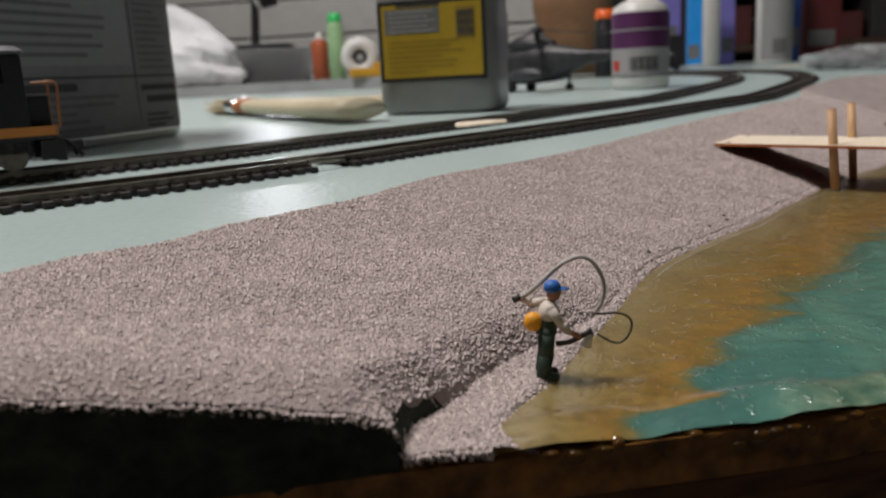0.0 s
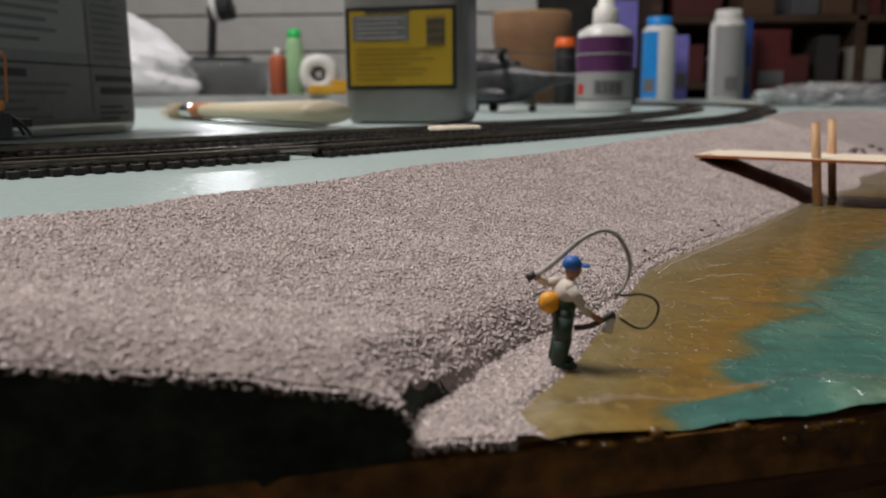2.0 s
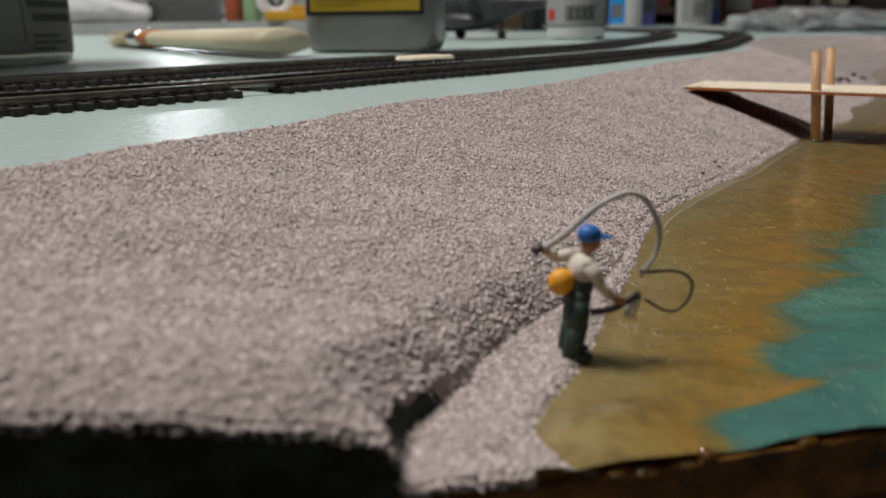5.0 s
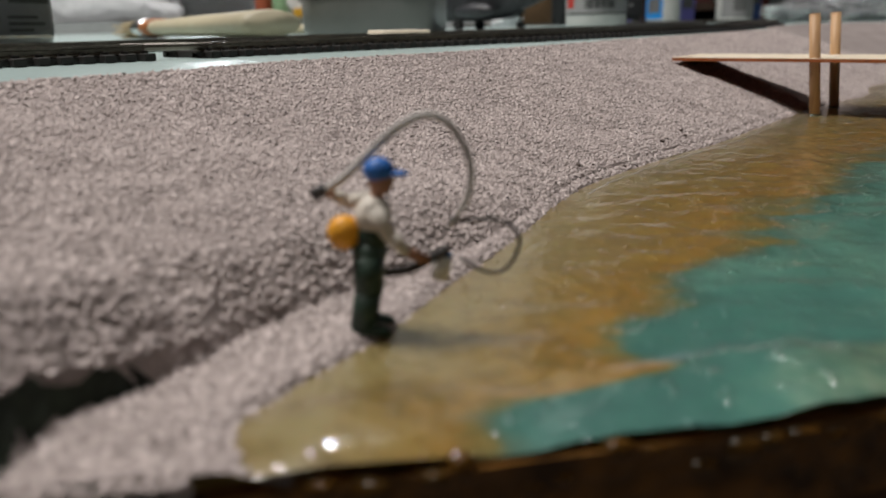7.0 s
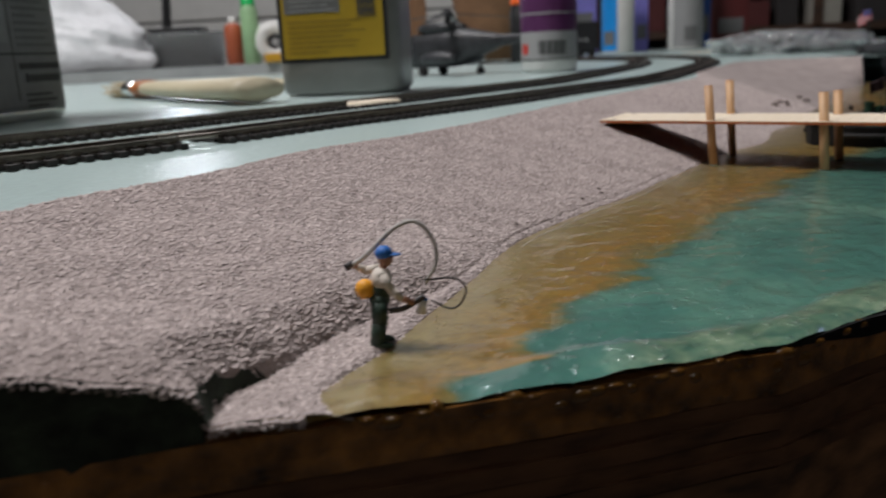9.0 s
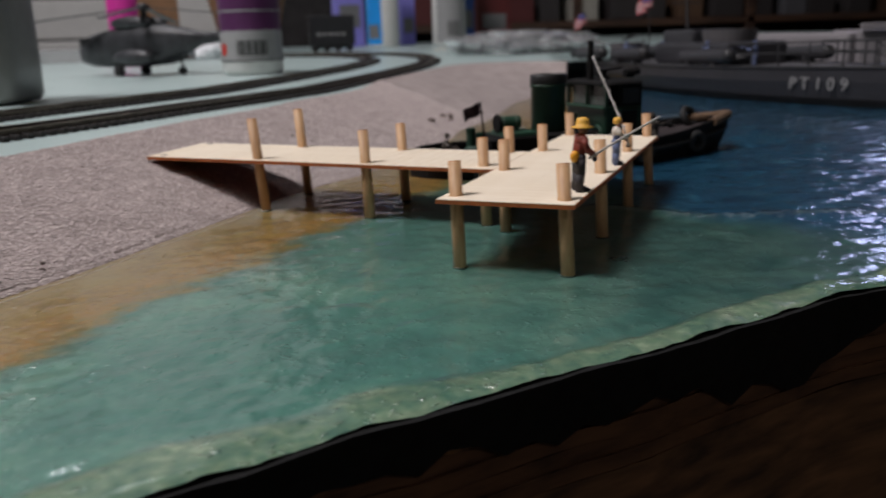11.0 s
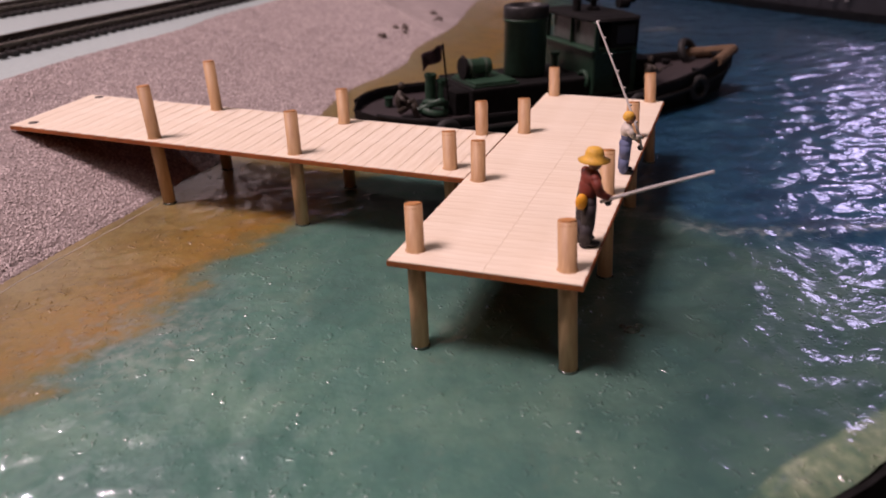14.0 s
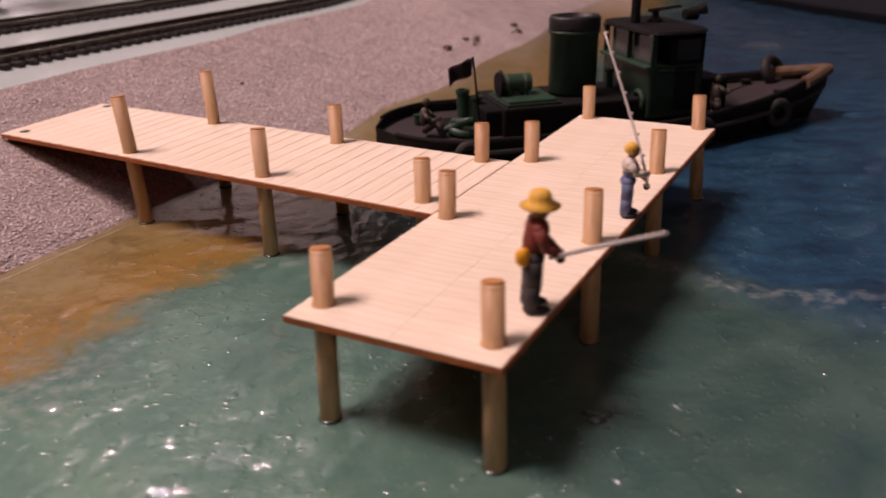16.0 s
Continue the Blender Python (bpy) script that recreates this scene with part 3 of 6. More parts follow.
# ---- water ----
xs = np.concatenate([np.linspace(0.118, 0.62, 300), np.linspace(0.626, 1.7, 150)])
steps = np.concatenate([np.linspace(0, 0.30, 170), np.linspace(0.304, 1.1, 130)])
shore_np = np.array([(p.x, p.y) for p in shore_row])
bm = bmesh.new()
vals = {"shore": [], "deep": [], "lip": [], "foam": [], "rightward": []}
CREST = np.array([(p.x, p.y) for p in spline([(.43, .43, 0), (.444, .414, 0), (.462, .397, 0), (.50, .388, 0), (.55, .374, 0), (.62, .365, 0), (.75, .38, 0)], 60)])
grid = []
for x in xs:
    column = []
    y0 = front_y(x)
    for s in steps:
        y = y0 + s
        d = float(np.min(np.hypot(shore_np[:, 0] - x, shore_np[:, 1] - y)))
        c = float(np.min(np.hypot(CREST[:, 0] - x, CREST[:, 1] - y)))
        rim_w = (0.0165 - 0.0065 * smooth(0.28, 0.36, x)) * (1 + 0.35 * noise.noise(Vector((x * 38, 5.5, 0))))
        lip = 1 - smooth(rim_w * 0.6, rim_w * 1.1, s)
        crest = (1 - smooth(0.0, 0.012, c))
        w = 0.0004 * noise.noise(Vector((x * 90, y * 140, 0))) + 0.0004 * noise.noise(Vector((x * 260, y * 260, 4)))
        chop = smooth(0.42, 0.6, x)
        w += chop * 0.0009 * noise.noise(Vector((x * 70 + y * 40, y * 120 - x * 30, 9)))
        w = w * smooth(0.0, 0.02, d) + 0.0014 * crest + 0.0011 * lip * (0.7 + noise.noise(Vector((x * 60, 0, 2)))) - 0.00025 * math.exp(-((s - rim_w * 1.05) / 0.0011) ** 2) * smooth(0.2, 0.25, x)
        w -= 0.0008 * (1 - smooth(0, 0.0025, s))
        column.append(bm.verts.new((x, y, w)))
        tint = 0.55 * math.exp(-((x - .176) / .014) ** 2 - ((s - .0045) / .003) ** 2) - 0.3 * math.exp(-((x - .170) / .016) ** 2 - ((s - .0125) / .0034) ** 2)
        vals["shore"].append(min(1.0, max(0.0, tint + d / 0.085 * 0.046 / (0.018 + 0.028 * smooth(0.215, 0.33, y) + 0.013 * smooth(0.41, 0.47, y)))))
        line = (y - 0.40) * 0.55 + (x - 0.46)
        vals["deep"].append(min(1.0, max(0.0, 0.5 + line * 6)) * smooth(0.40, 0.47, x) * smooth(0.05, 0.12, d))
        vals["rightward"].append(0.95 * smooth(0.31, 0.43, x))
        vals["lip"].append(lip * smooth(0.172, 0.215, x))
        vals["foam"].append(0.6 * crest + 0.12 * (1 - smooth(0.0, 0.02, abs(s - 0.012))) * smooth(0.45, 0.5, x) + 0.62 * max(0.0, 1 - math.hypot((x - 0.287) * 0.9, y - 0.392) / 0.055) + 0.8 * max(0.0, 1 - math.hypot((x - 0.645) / 1.5, y - 0.74) / 0.03))
    grid.append(column)
for a, b in zip(grid, grid[1:]):
    for j in range(len(steps) - 1):
        bm.faces.new((a[j], b[j], b[j + 1], a[j + 1]))
water = tagged(part("water", bm, WATER, smooth=True), "glossy rippled resin water painted amber teal and blue", "water", kind="structure")
for name, v in vals.items():
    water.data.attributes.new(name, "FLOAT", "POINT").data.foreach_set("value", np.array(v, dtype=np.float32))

# ---- front of the base: plies, then timber ----
def fascia(name, z0, z1, proud, material, label, x0=-0.6, x1=1.8, wobble=0.0006, thick=0.03, drip=0.0):
    bm = bmesh.new()
    rows = []
    for x in np.linspace(x0, x1, 240):
        y = front_y(x) - proud * (smooth(x0, x0 + 0.05, x) if drip else 1.0) + wobble * noise.noise(Vector((x * 60, z0 * 900, 0)))
        dz = wobble * noise.noise(Vector((x * 40, 7, z0 * 900)))
        rows.append([bm.verts.new((x, y, z0 + dz)), bm.verts.new((x, y, z0 + dz + (z1 - z0 + drip * (noise.noise(Vector((x * 26, 3.3, 0))) + 0.5 * noise.noise(Vector((x * 90, 1.3, 0))))) * (smooth(x0, x0 + 0.09, x) if drip else 1.0))), bm.verts.new((x, y + thick, z1)), bm.verts.new((x, y + thick, z0))])
    for a, b in zip(rows, rows[1:]):
        for k in range(4):
            bm.faces.new((a[k], a[(k + 1) % 4], b[(k + 1) % 4], b[k]))
    bm.faces.new(rows[0])
    bm.faces.new(rows[-1])
    return part(name, bm, material, label=label)


RESIN = mat("amber resin run over dark paint", (0.075, 0.042, 0.017), 0.3, vary=0.8, scale=85, bump=1.0, coat=0.9, fine=4, second=(0.40, 0.18, 0.04))
tagged(fascia("water_edge", -0.0014, -0.0105, 0.0004, RESIN, ""), "amber and dark resin run over base edge", "trim", kind="structure")
bm = bmesh.new()
drips = random.Random(4)
for k in range(26):  # lumps where the amber resin ran over the edge
    x = 0.1405 + 0.0042 * k + drips.uniform(-.0012, .0012)
    ball(bm, (x, front_y(x) + .0004, -.0012 - drips.uniform(0, .0035)), (drips.uniform(.0014, .0030), .0011, drips.uniform(.0008, .0019)), 12)
tagged(part("amber_drip", bm, mat("clear amber resin", (0.42, 0.17, 0.02), 0.15, vary=0.6, scale=120, coat=1.0, second=(0.12, 0.07, 0.02)), smooth=True), "amber resin drips along the base edge", "trim", kind="structure")
tagged(fascia("paint_run", -0.0007, -0.0150, 0.0016, mat("matt black paint run", (0.006, 0.006, 0.006), 0.8, vary=0.6, scale=80, bump=0.6, spec=0.25), "", x0=0.215, drip=0.014), "black paint run down over the base edge", "trim", kind="structure")
for k in range(4):
    z = -0.0105 - 0.0042 * k
    tagged(fascia("plywood_layer", z, z - 0.0039, 0.0006 * (k % 2), PLY, ""), "dark stained plywood layer of the base edge", "trim", kind="structure")
tagged(fascia("base_timber", -0.028, -0.12, -0.001, PANEL, "", thick=0.05), "dark framing timber under the layout", "trim", kind="structure")
tagged(fascia("base_panel", -0.12, -1.36, -0.02, PANEL, "", thick=0.05), "dark timber panel closing the layout front", "wall", kind="structure")

# ---- table top ----
bm = bmesh.new()
inner = [p + (s - p).normalized() * 0.0006 for p, s in zip(bank_row, shore_row)]
outline = [(-1.9, -0.28)] + [(-0.6, 0.03)] + [(p.x, p.y) for p in inner[::4]] + [(0.80, 1.42), (1.35, 1.42), (1.68, 1.0), (2.4, 1.0), (2.4, 3.45), (-1.9, 3.45)]
tops = [bm.verts.new((x, y, table_z(y))) for x, y in outline]
lows = [bm.verts.new((x, y, table_z(y) - 0.03)) for x, y in outline]
bm.faces.new(tops)
bm.faces.new(lows[::-1])
for k in range(len(tops)):
    bm.faces.new((tops[k], tops[(k + 1) % len(tops)], lows[(k + 1) % len(tops)], lows[k]))
bmesh.ops.triangulate(bm, faces=[f for f in bm.faces if len(f.verts) > 4])
tagged(part("tabletop", bm, TABLE), "pale aqua foam board layout top", "tabletop", kind="structure")

# ---- room ----
def slab(name, c, s, material, label, category):
    return tagged(part(name, box(bmesh.new(), c, s), material), label, category, kind="structure")


slab("floor", (0, 0.8, -1.40), (9.2, 9.2, 0.08), FLOORM, "dark concrete basement floor", "floor")
slab("ceiling", (0, 0.8, 2.75), (9.2, 9.2, 0.1), CEILM, "dim pale ceiling boards", "ceiling")
slab("wall_west", (-4.5, 0.8, 0.65), (0.1, 9.0, 4.1), WALLD, "dark basement wall", "wall")
slab("wall_east", (4.5, 0.8, 0.65), (0.1, 9.0, 4.1), WALLD, "dark basement wall", "wall")
slab("wall_south", (0, -3.7, 0.65), (9.0, 0.1, 4.1), WALLD, "dark basement wall", "wall")
wall_north = slab("wall_north", (0, 4.05, 0.65), (9.0, 0.1, 4.1), WALLD, "wall with pale grey lapped boards over benches", "wall")
for k in range(14):
    part("board", box(bmesh.new(), (-1.8, 3.985, 0.02 + 0.17 * k), (4.6, 0.03, 0.16), 0.008, turned(3)), WALLB, wall_north)

# ---- railway tracks ----
def track_path(offset):
    base = spline([(-.62, -.03, 0), (-.30, .16, 0), (-.048, .343, 0), (.041, .421, 0), (.097, .486, 0), (.160, .552, 0), (.212, .612, 0), (.258, .672, 0), (.322, .752, 0), (.358, .806, 0), (.456, 1.01, 0), (.535, 1.20, 0), (.60, 1.43, 0), (.62, 1.66, 0), (.575, 1.88, 0), (.44, 2.06, 0), (.2, 2.15, 0), (-.2, 2.18, 0)], 900)
    out = []
    for k, p in enumerate(base):
        d = (base[min(k + 1, 899)] - base[max(k - 1, 0)]).normalized()
        out.append(p + Vector((-d.y, d.x, 0)) * offset)
    return out


def track(offset, start, stop, label, seed):
    path = [p for p in track_path(offset)]
    run = [0.0]
    for a, b in zip(path, path[1:]):
        run.append(run[-1] + (b - a).length)

    def at(s):
        i = min(len(run) - 2, max(0, int(np.searchsorted(run, s)) - 1))
        t = (s - run[i]) / max(1e-9, run[i + 1] - run[i])
        return path[i].lerp(path[i + 1], t), (path[i + 1] - path[i]).normalized()

    root = thing("railway_track", 0, 0, 0, 0, label, "track", "model railway tracks")
    for side in (-1, 1):
        bm = bmesh.new()
        rings = []
        for s in np.arange(start, stop, 0.008):
            p, d = at(s)
            n = Vector((-d.y, d.x, 0))
            c = p + n * side * 0.0092
            z = table_z(c.y) + 0.0024
            prof = [(-.0017, 0), (-.0017, .0004), (-.0006, .0008), (-.0006, .0019), (-.0011, .0022), (-.0011, .0028), (.0011, .0028), (.0011, .0022), (.0006, .0019), (.0006, .0008), (.0017, .0004), (.0017, 0)]
            rings.append([bm.verts.new((c.x + n.x * a, c.y + n.y * a, z + h)) for a, h in prof])
        for a, b in zip(rings, rings[1:]):
            for k in range(12):
                bm.faces.new((a[k], a[(k + 1) % 12], b[(k + 1) % 12], b[k]))
        bm.faces.new(rings[0])
        bm.faces.new(rings[-1])
        part("rail", bm, RAIL, root, "tarnished metal rail")
        strip = bmesh.new()
        rings = []
        for s in np.arange(start, stop, 0.02):
            p, d = at(s)
            n = Vector((-d.y, d.x, 0))
            c = p + n * side * 0.0092
            z = table_z(c.y)
            rings.append([strip.verts.new((c.x + n.x * a, c.y + n.y * a, z + h)) for a, h in ((-.003, .0004), (-.003, .0019), (.003, .0019), (.003, .0004))])
        for a, b in zip(rings, rings[1:]):
            for k in range(4):
                strip.faces.new((a[k], a[(k + 1) % 4], b[(k + 1) % 4], b[k]))
        part("web", strip, TIE, root)
    s, far = start + 0.003, []
    while s < stop - 0.002:
        p, d = at(s)
        m = pose(p.x * K, p.y * K, table_z(p.y) * K, 0, 0, math.degrees(math.atan2(d.y, d.x)))
        if s < 2.0:
            tie = new("tie", TIE_MESH)
            tie.parent = root
            tie.matrix_local = m
        else:
            far.append(m)
        s += 0.0064
    if far:  # the far ties, too small to pick apart
        base_v = np.array([tuple(v.co) for v in TIE_MESH.vertices])
        base_f = [tuple(f.vertices) for f in TIE_MESH.polygons]
        vs, fs = [], []
        for k, m in enumerate(far):
            vs += [tuple(m @ Vector(v)) for v in base_v]
            fs += [tuple(i + k * len(base_v) for i in f) for f in base_f]
        me = bpy.data.meshes.new("tie_run")
        me.from_pydata(vs, [], fs)
        me.materials.append(TIE)
        ob = new("tie_run", me)
        ob.parent = root
        tagged(ob, kind="stuff")
    return root


bm = box(bmesh.new(), (0, 0, 0.00125), (0.0036, 0.033, 0.0024), 0.0005)
for side in (-1, 1):
    for e in (-1, 1):
        box(bm, (0, side * 0.0092 + e * 0.0024, 0.0028), (0.0020, 0.0014, 0.0009))
tie_proto = part("tie_pattern", bm, TIE)
TIE_MESH = tie_proto.data
TIE_MESH.name = "tie"
bpy.data.objects.remove(tie_proto)

GAP = 0.812  # where two lengths of the near track meet
track(0.0, 0.02, GAP, "dark tied track length with tarnished rails", 1)
track(0.0, GAP + 0.011, 2.75, "dark tied curving track with tarnished rails", 2)
track(0.095, 0.02, 2.75, "dark tied parallel track behind with tarnished rails", 3)
joint = thing("rail_joint", 0, 0, 0, 0, "pair of bare rails bridging two track lengths", "rail", "")
pp = track_path(0.0)
run = 0.0
for a, b in zip(pp, pp[1:]):
    run += (b - a).length
    if run > GAP - 0.006:
        d = (b - a).normalized()
        n = Vector((-d.y, d.x, 0))
        for side in (-1, 1):
            c = a + n * side * 0.0092
            part("rail", rod(bmesh.new(), (c.x, c.y, table_z(c.y) + 0.0042), (c.x + d.x * 0.024, c.y + d.y * 0.024, table_z(c.y) + 0.0042), 0.0012, seg=8), RAIL, joint)
        break


def wood_chip(x, y, z, turn, length, width, label):
    bm = bmesh.new()
    outline = [(-.5, -.3), (-.35, -.5), (.38, -.42), (.5, 0), (.3, .45), (-.3, .5)]
    lo = [bm.verts.new((a * length, b * width, 0)) for a, b in outline]
    hi = [bm.verts.new((a * length * .96, b * width * .9, 0.0016 + 0.0006 * b)) for a, b in outline]
    bm.faces.new(hi)
    bm.faces.new(lo[::-1])
    for k in range(6):
        bm.faces.new((lo[k], lo[(k + 1) % 6], hi[(k + 1) % 6], hi[k]))
    ob = tagged(part("wood_chip", bm, BALSA), label, "wood chip", "loose wood chips")
    ob.matrix_world = pose(x * K, y * K, z * K, 0, 0, turn)


wood_chip(.119, .578, table_z(.58) + .0053, 38, .042, .018, "pale wood offcut lying across near track rails")
wood_chip(.86, 2.1, table_z(2.1), -20, .16, .09, "tan wood offcut lying on the tabletop")

# ---- dock ----
DECK = 0.0225
dock = thing("dock", 0, 0, 0, 0, "T shaped pale basswood dock on dowel pilings", "dock")
A, B_, C, D = Vector((.3435, .3677, 0)), Vector((.379, .3425, 0)), Vector((.478, .472, 0)), Vector((.4413, .4994, 0))
along, across = (D - A), (B_ - A)


def deck_slab(name, corners, z0, z1, material):
    bm = bmesh.new()
    lo, hi = [bm.verts.new((p.x, p.y, z0)) for p in corners], [bm.verts.new((p.x, p.y, z1)) for p in corners]
    bm.faces.new(hi)
    bm.faces.new(lo[::-1])
    for k in range(len(lo)):
        bm.faces.new((lo[k], lo[(k + 1) % len(lo)], hi[(k + 1) % len(lo)], hi[k]))
    return part(name, bm, material, dock)


deck_slab("head_board", (A, B_, C, D), DECK - 0.0014, DECK - 0.0002, BURNT)
W0, W1 = Vector((.3774, .4134, 0)), Vector((.4057, .4516, 0))
E0, E1 = Vector((.2455, .518, 0)), Vector((.2695, .558, 0))
way = (E0 + E1 - W0 - W1) / 2
deck_slab("walkway_board", (E0, W0, W1, E1), DECK - 0.0014, DECK - 0.0002, BURNT)


def plank(p, q, width, name="plank"):
    """A plank from p to q along its middle; x runs along the grain."""
    d = q - p
    ob = part(name, box(bmesh.new(), (0, 0, 0), (d.length - 0.00005, width, 0.0003), 0.00005), BALSA, dock)
    ob.matrix_local = pose((p.x + q.x) / 2 * K, (p.y + q.y) / 2 * K, (DECK - 0.00003) * K, 0, 0, math.degrees(math.atan2(d.y, d.x)))


n = 34
for k in range(n):
    f = (k + 0.5) / n
    l, r = A + along * f, B_ + (C - B_) * f
    m = l.lerp(r, 0.5)
    w = along.length / n - 0.00006
    plank(l.lerp(m, .012), m, w)
    plank(m, r.lerp(m, .012), w)
n = 32
cross = W1 - W0
for k in range(n):
    f = (k + 0.5) / n
    p, q = W0.lerp(E0, f), W1.lerp(E1, f)
    plank(p.lerp(q, .006), p.lerp(q, .994), way.length / n - 0.0002)
# each hole is a dark disc, the shade inside it put into colour
for x, y in ((.253, .519), (.2725, .552)):
    part("hole_disc", rod(bmesh.new(), (x, y, DECK - 0.001), (x, y, DECK + 0.00018), .0017, .0017, 16), TUGDECK, dock, "dark disc for a drilled peg hole")

COLLAR = mat("glossy clear resin over teal", (0.035, 0.06, 0.045), 0.12, vary=0.4, scale=400, coat=1.0)
BURNTPALE = mat("pale scorched wood", (0.52, 0.33, 0.17), 0.7, vary=0.3, scale=600)
POSTS = [(.2928, .486, .0398), (.3149, .5174, .0404), (.3354, .4541, .0357), (.357, .484, .0343), (.3768, .4251, .0333), (.398, .4555, .0333), (.3813, .4128, .0336), (.412, .4526, .0337), (.3513, .3727, .0333), (.3794, .3525, .0334), (.4099, .3918, .0341), (.4426, .4352, .034), (.4434, .4968, .0332), (.473, .4754, .0331)]
for k, (x, y, z) in enumerate(POSTS):
    r = 0.00208
    lean = (0.0043, 0.004, 0.002, 0.001)[k] if k < 4 else 0.0
    base = Vector((x - 0.0012 + 0.0006 * math.sin(k * 5) + lean, y - 0.0068 + lean * 0.9, -0.004))
    top = Vector((x, y, z))
    ax = (top - base).normalized()
    side = part("piling", rod(bmesh.new(), base, top - ax * 0.0003, r, r, 20), DOWEL, dock, smooth=False)
    for f in side.data.polygons:
        f.use_smooth = len(f.vertices) == 4
    bm = bmesh.new()
    rod(bm, top - ax * 0.0011, top, r * 1.006, r * 0.93, 20)
    part("scorched_end", bm, DOWELTOP, side)
    foot, mid_ = base + ax * (0.0041 / ax.z), base + ax * ((DECK + 0.004) / ax.z)
    part("resin_collar", torus(bmesh.new(), foot, r - 0.0001, 0.00042, None, 20, 8), COLLAR, side, "glossy set resin collar", smooth=True)
    part("burn_ring", rod(bmesh.new(), (mid_.x, mid_.y, DECK), (mid_.x, mid_.y, DECK + 0.00022), r + 0.0004, r + 0.00025, 20), BURNTPALE, side, "faint brown burn ring")


# ---- model people: each one plain body ----
def figure(name, at, turn, height, mats, label, build):
    bm = bmesh.new()
    build(bm)
    ob = part(name, bm, mats, smooth=True)
    ob.matrix_world = pose(at[0] * K, at[1] * K, at[2] * K, 0, 0, turn)
    for v in ob.data.vertices:
        v.co *= height
    return tagged(ob, label, "figurine", "model people")


def limb(bm, pts, r0, r1, index, seg=10):
    for k, (p, q) in enumerate(zip(pts, pts[1:])):
        a, b = r0 + (r1 - r0) * k / (len(pts) - 1), r0 + (r1 - r0) * (k + 1) / (len(pts) - 1)
        rod(bm, p, q, a, b, seg, index)
        ball(bm, q, b * 1.02, 8, index)
    ball(bm, pts[0], r0, 8, index)


def angler(bm):  # faces +x; one unit tall; 0 waders 1 shirt 2 skin 3 cap 4 creel 5 rod 6 line 7 glass
    for s in (-1, 1):
        limb(bm, [(0.0, s * .07, .46), (.01, s * .085, .25), (-.01, s * .09, .05)], .085, .07, 0)
        ball(bm, (.05, s * .095, .03), (.11, .055, .035), 10, 0)
    ball(bm, (0, 0, .47), (.105, .12, .09), 12, 0)
    ball(bm, (.01, 0, .57), (.105, .125, .13), 12, 0)
    ball(bm, (.01, 0, .67), (.105, .14, .12), 14, 1)
    rod(bm, (.06, -.07, .52), (.03, -.085, .76), .018, .018, 6, 0)
    rod(bm, (.06, .07, .52), (.03, .085, .76), .018, .018, 6, 0)
    rod(bm, (.02, 0, .75), (.035, 0, .84), .04, .04, 8, 2)
    ball(bm, (.045, 0, .875), (.075, .065, .085), 12, 2)
    ball(bm, (.03, 0, .925), (.088, .078, .075), 14, 3)
    ball(bm, (.125, 0, .918), (.075, .062, .016), 12, 3)
    limb(bm, [(-.01, .13, .74), (-.15, .17, .70), (-.24, .13, .75)], .05, .036, 1)
    ball(bm, (-.255, .12, .765), .038, 8, 2)
    limb(bm, [(.02, -.13, .74), (.12, -.16, .60), (.20, -.12, .52)], .05, .036, 1)
    limb(bm, [(.20, -.12, .52), (.32, -.06, .455)], .03, .03, 2)
    ball(bm, (-.14, -.05, .575), (.095, .085, .10), 14, 4)
    rod(bm, (-.27, .10, .79), (-.34, .10, .735), .034, .038, 8, 6)
    arc = spline([(-.30, .10, .755), (-.16, .08, .865), (.07, .04, 1.12), (.20, 0, 1.22), (.30, 0, 1.245), (.40, 0, 1.20), (.50, 0, 1.06), (.535, 0, .93), (.52, 0, .80), (.47, 0, .70), (.44, 0, .64)], 44)
    tube(bm, arc, .026, 8, 5, 0.62)
    loop = spline([(.43, -.01, .685), (.52, 0, .68), (.66, 0, .70), (.77, 0, .675), (.83, 0, .60), (.81, 0, .48), (.74, 0, .40), (.64, 0, .40), (.50, 0, .47)], 40)
    tube(bm, loop, .0115, 6, 6)
    tube(bm, spline([(.10, -.05, .36), (.25, -.06, .40), (.44, -.03, .52)], 10), .028, 8, 6)
    rod(bm, (.40, 0, .335), (.425, 0, .475), .052, .045, 10, 7)
    rod(bm, (.425, 0, .475), (.43, 0, .50), .045, .03, 10, 3)
    ball(bm, (0, 0, .005), (.16, .15, .012), 12, 8)


leaning = figure("angler_figurine", (.1404, .2450, .0006), 0, .0219, [WADERS, CLOTHWHITE, SKIN, CAPBLUE, ORANGEBAG, ROD, RODDARK, WHITE, SAND], "painted angler in green waders with blue cap, rod", angler)
leaning.matrix_world = leaning.matrix_world @ pose(0, 0, 0, 0, 5, 0)


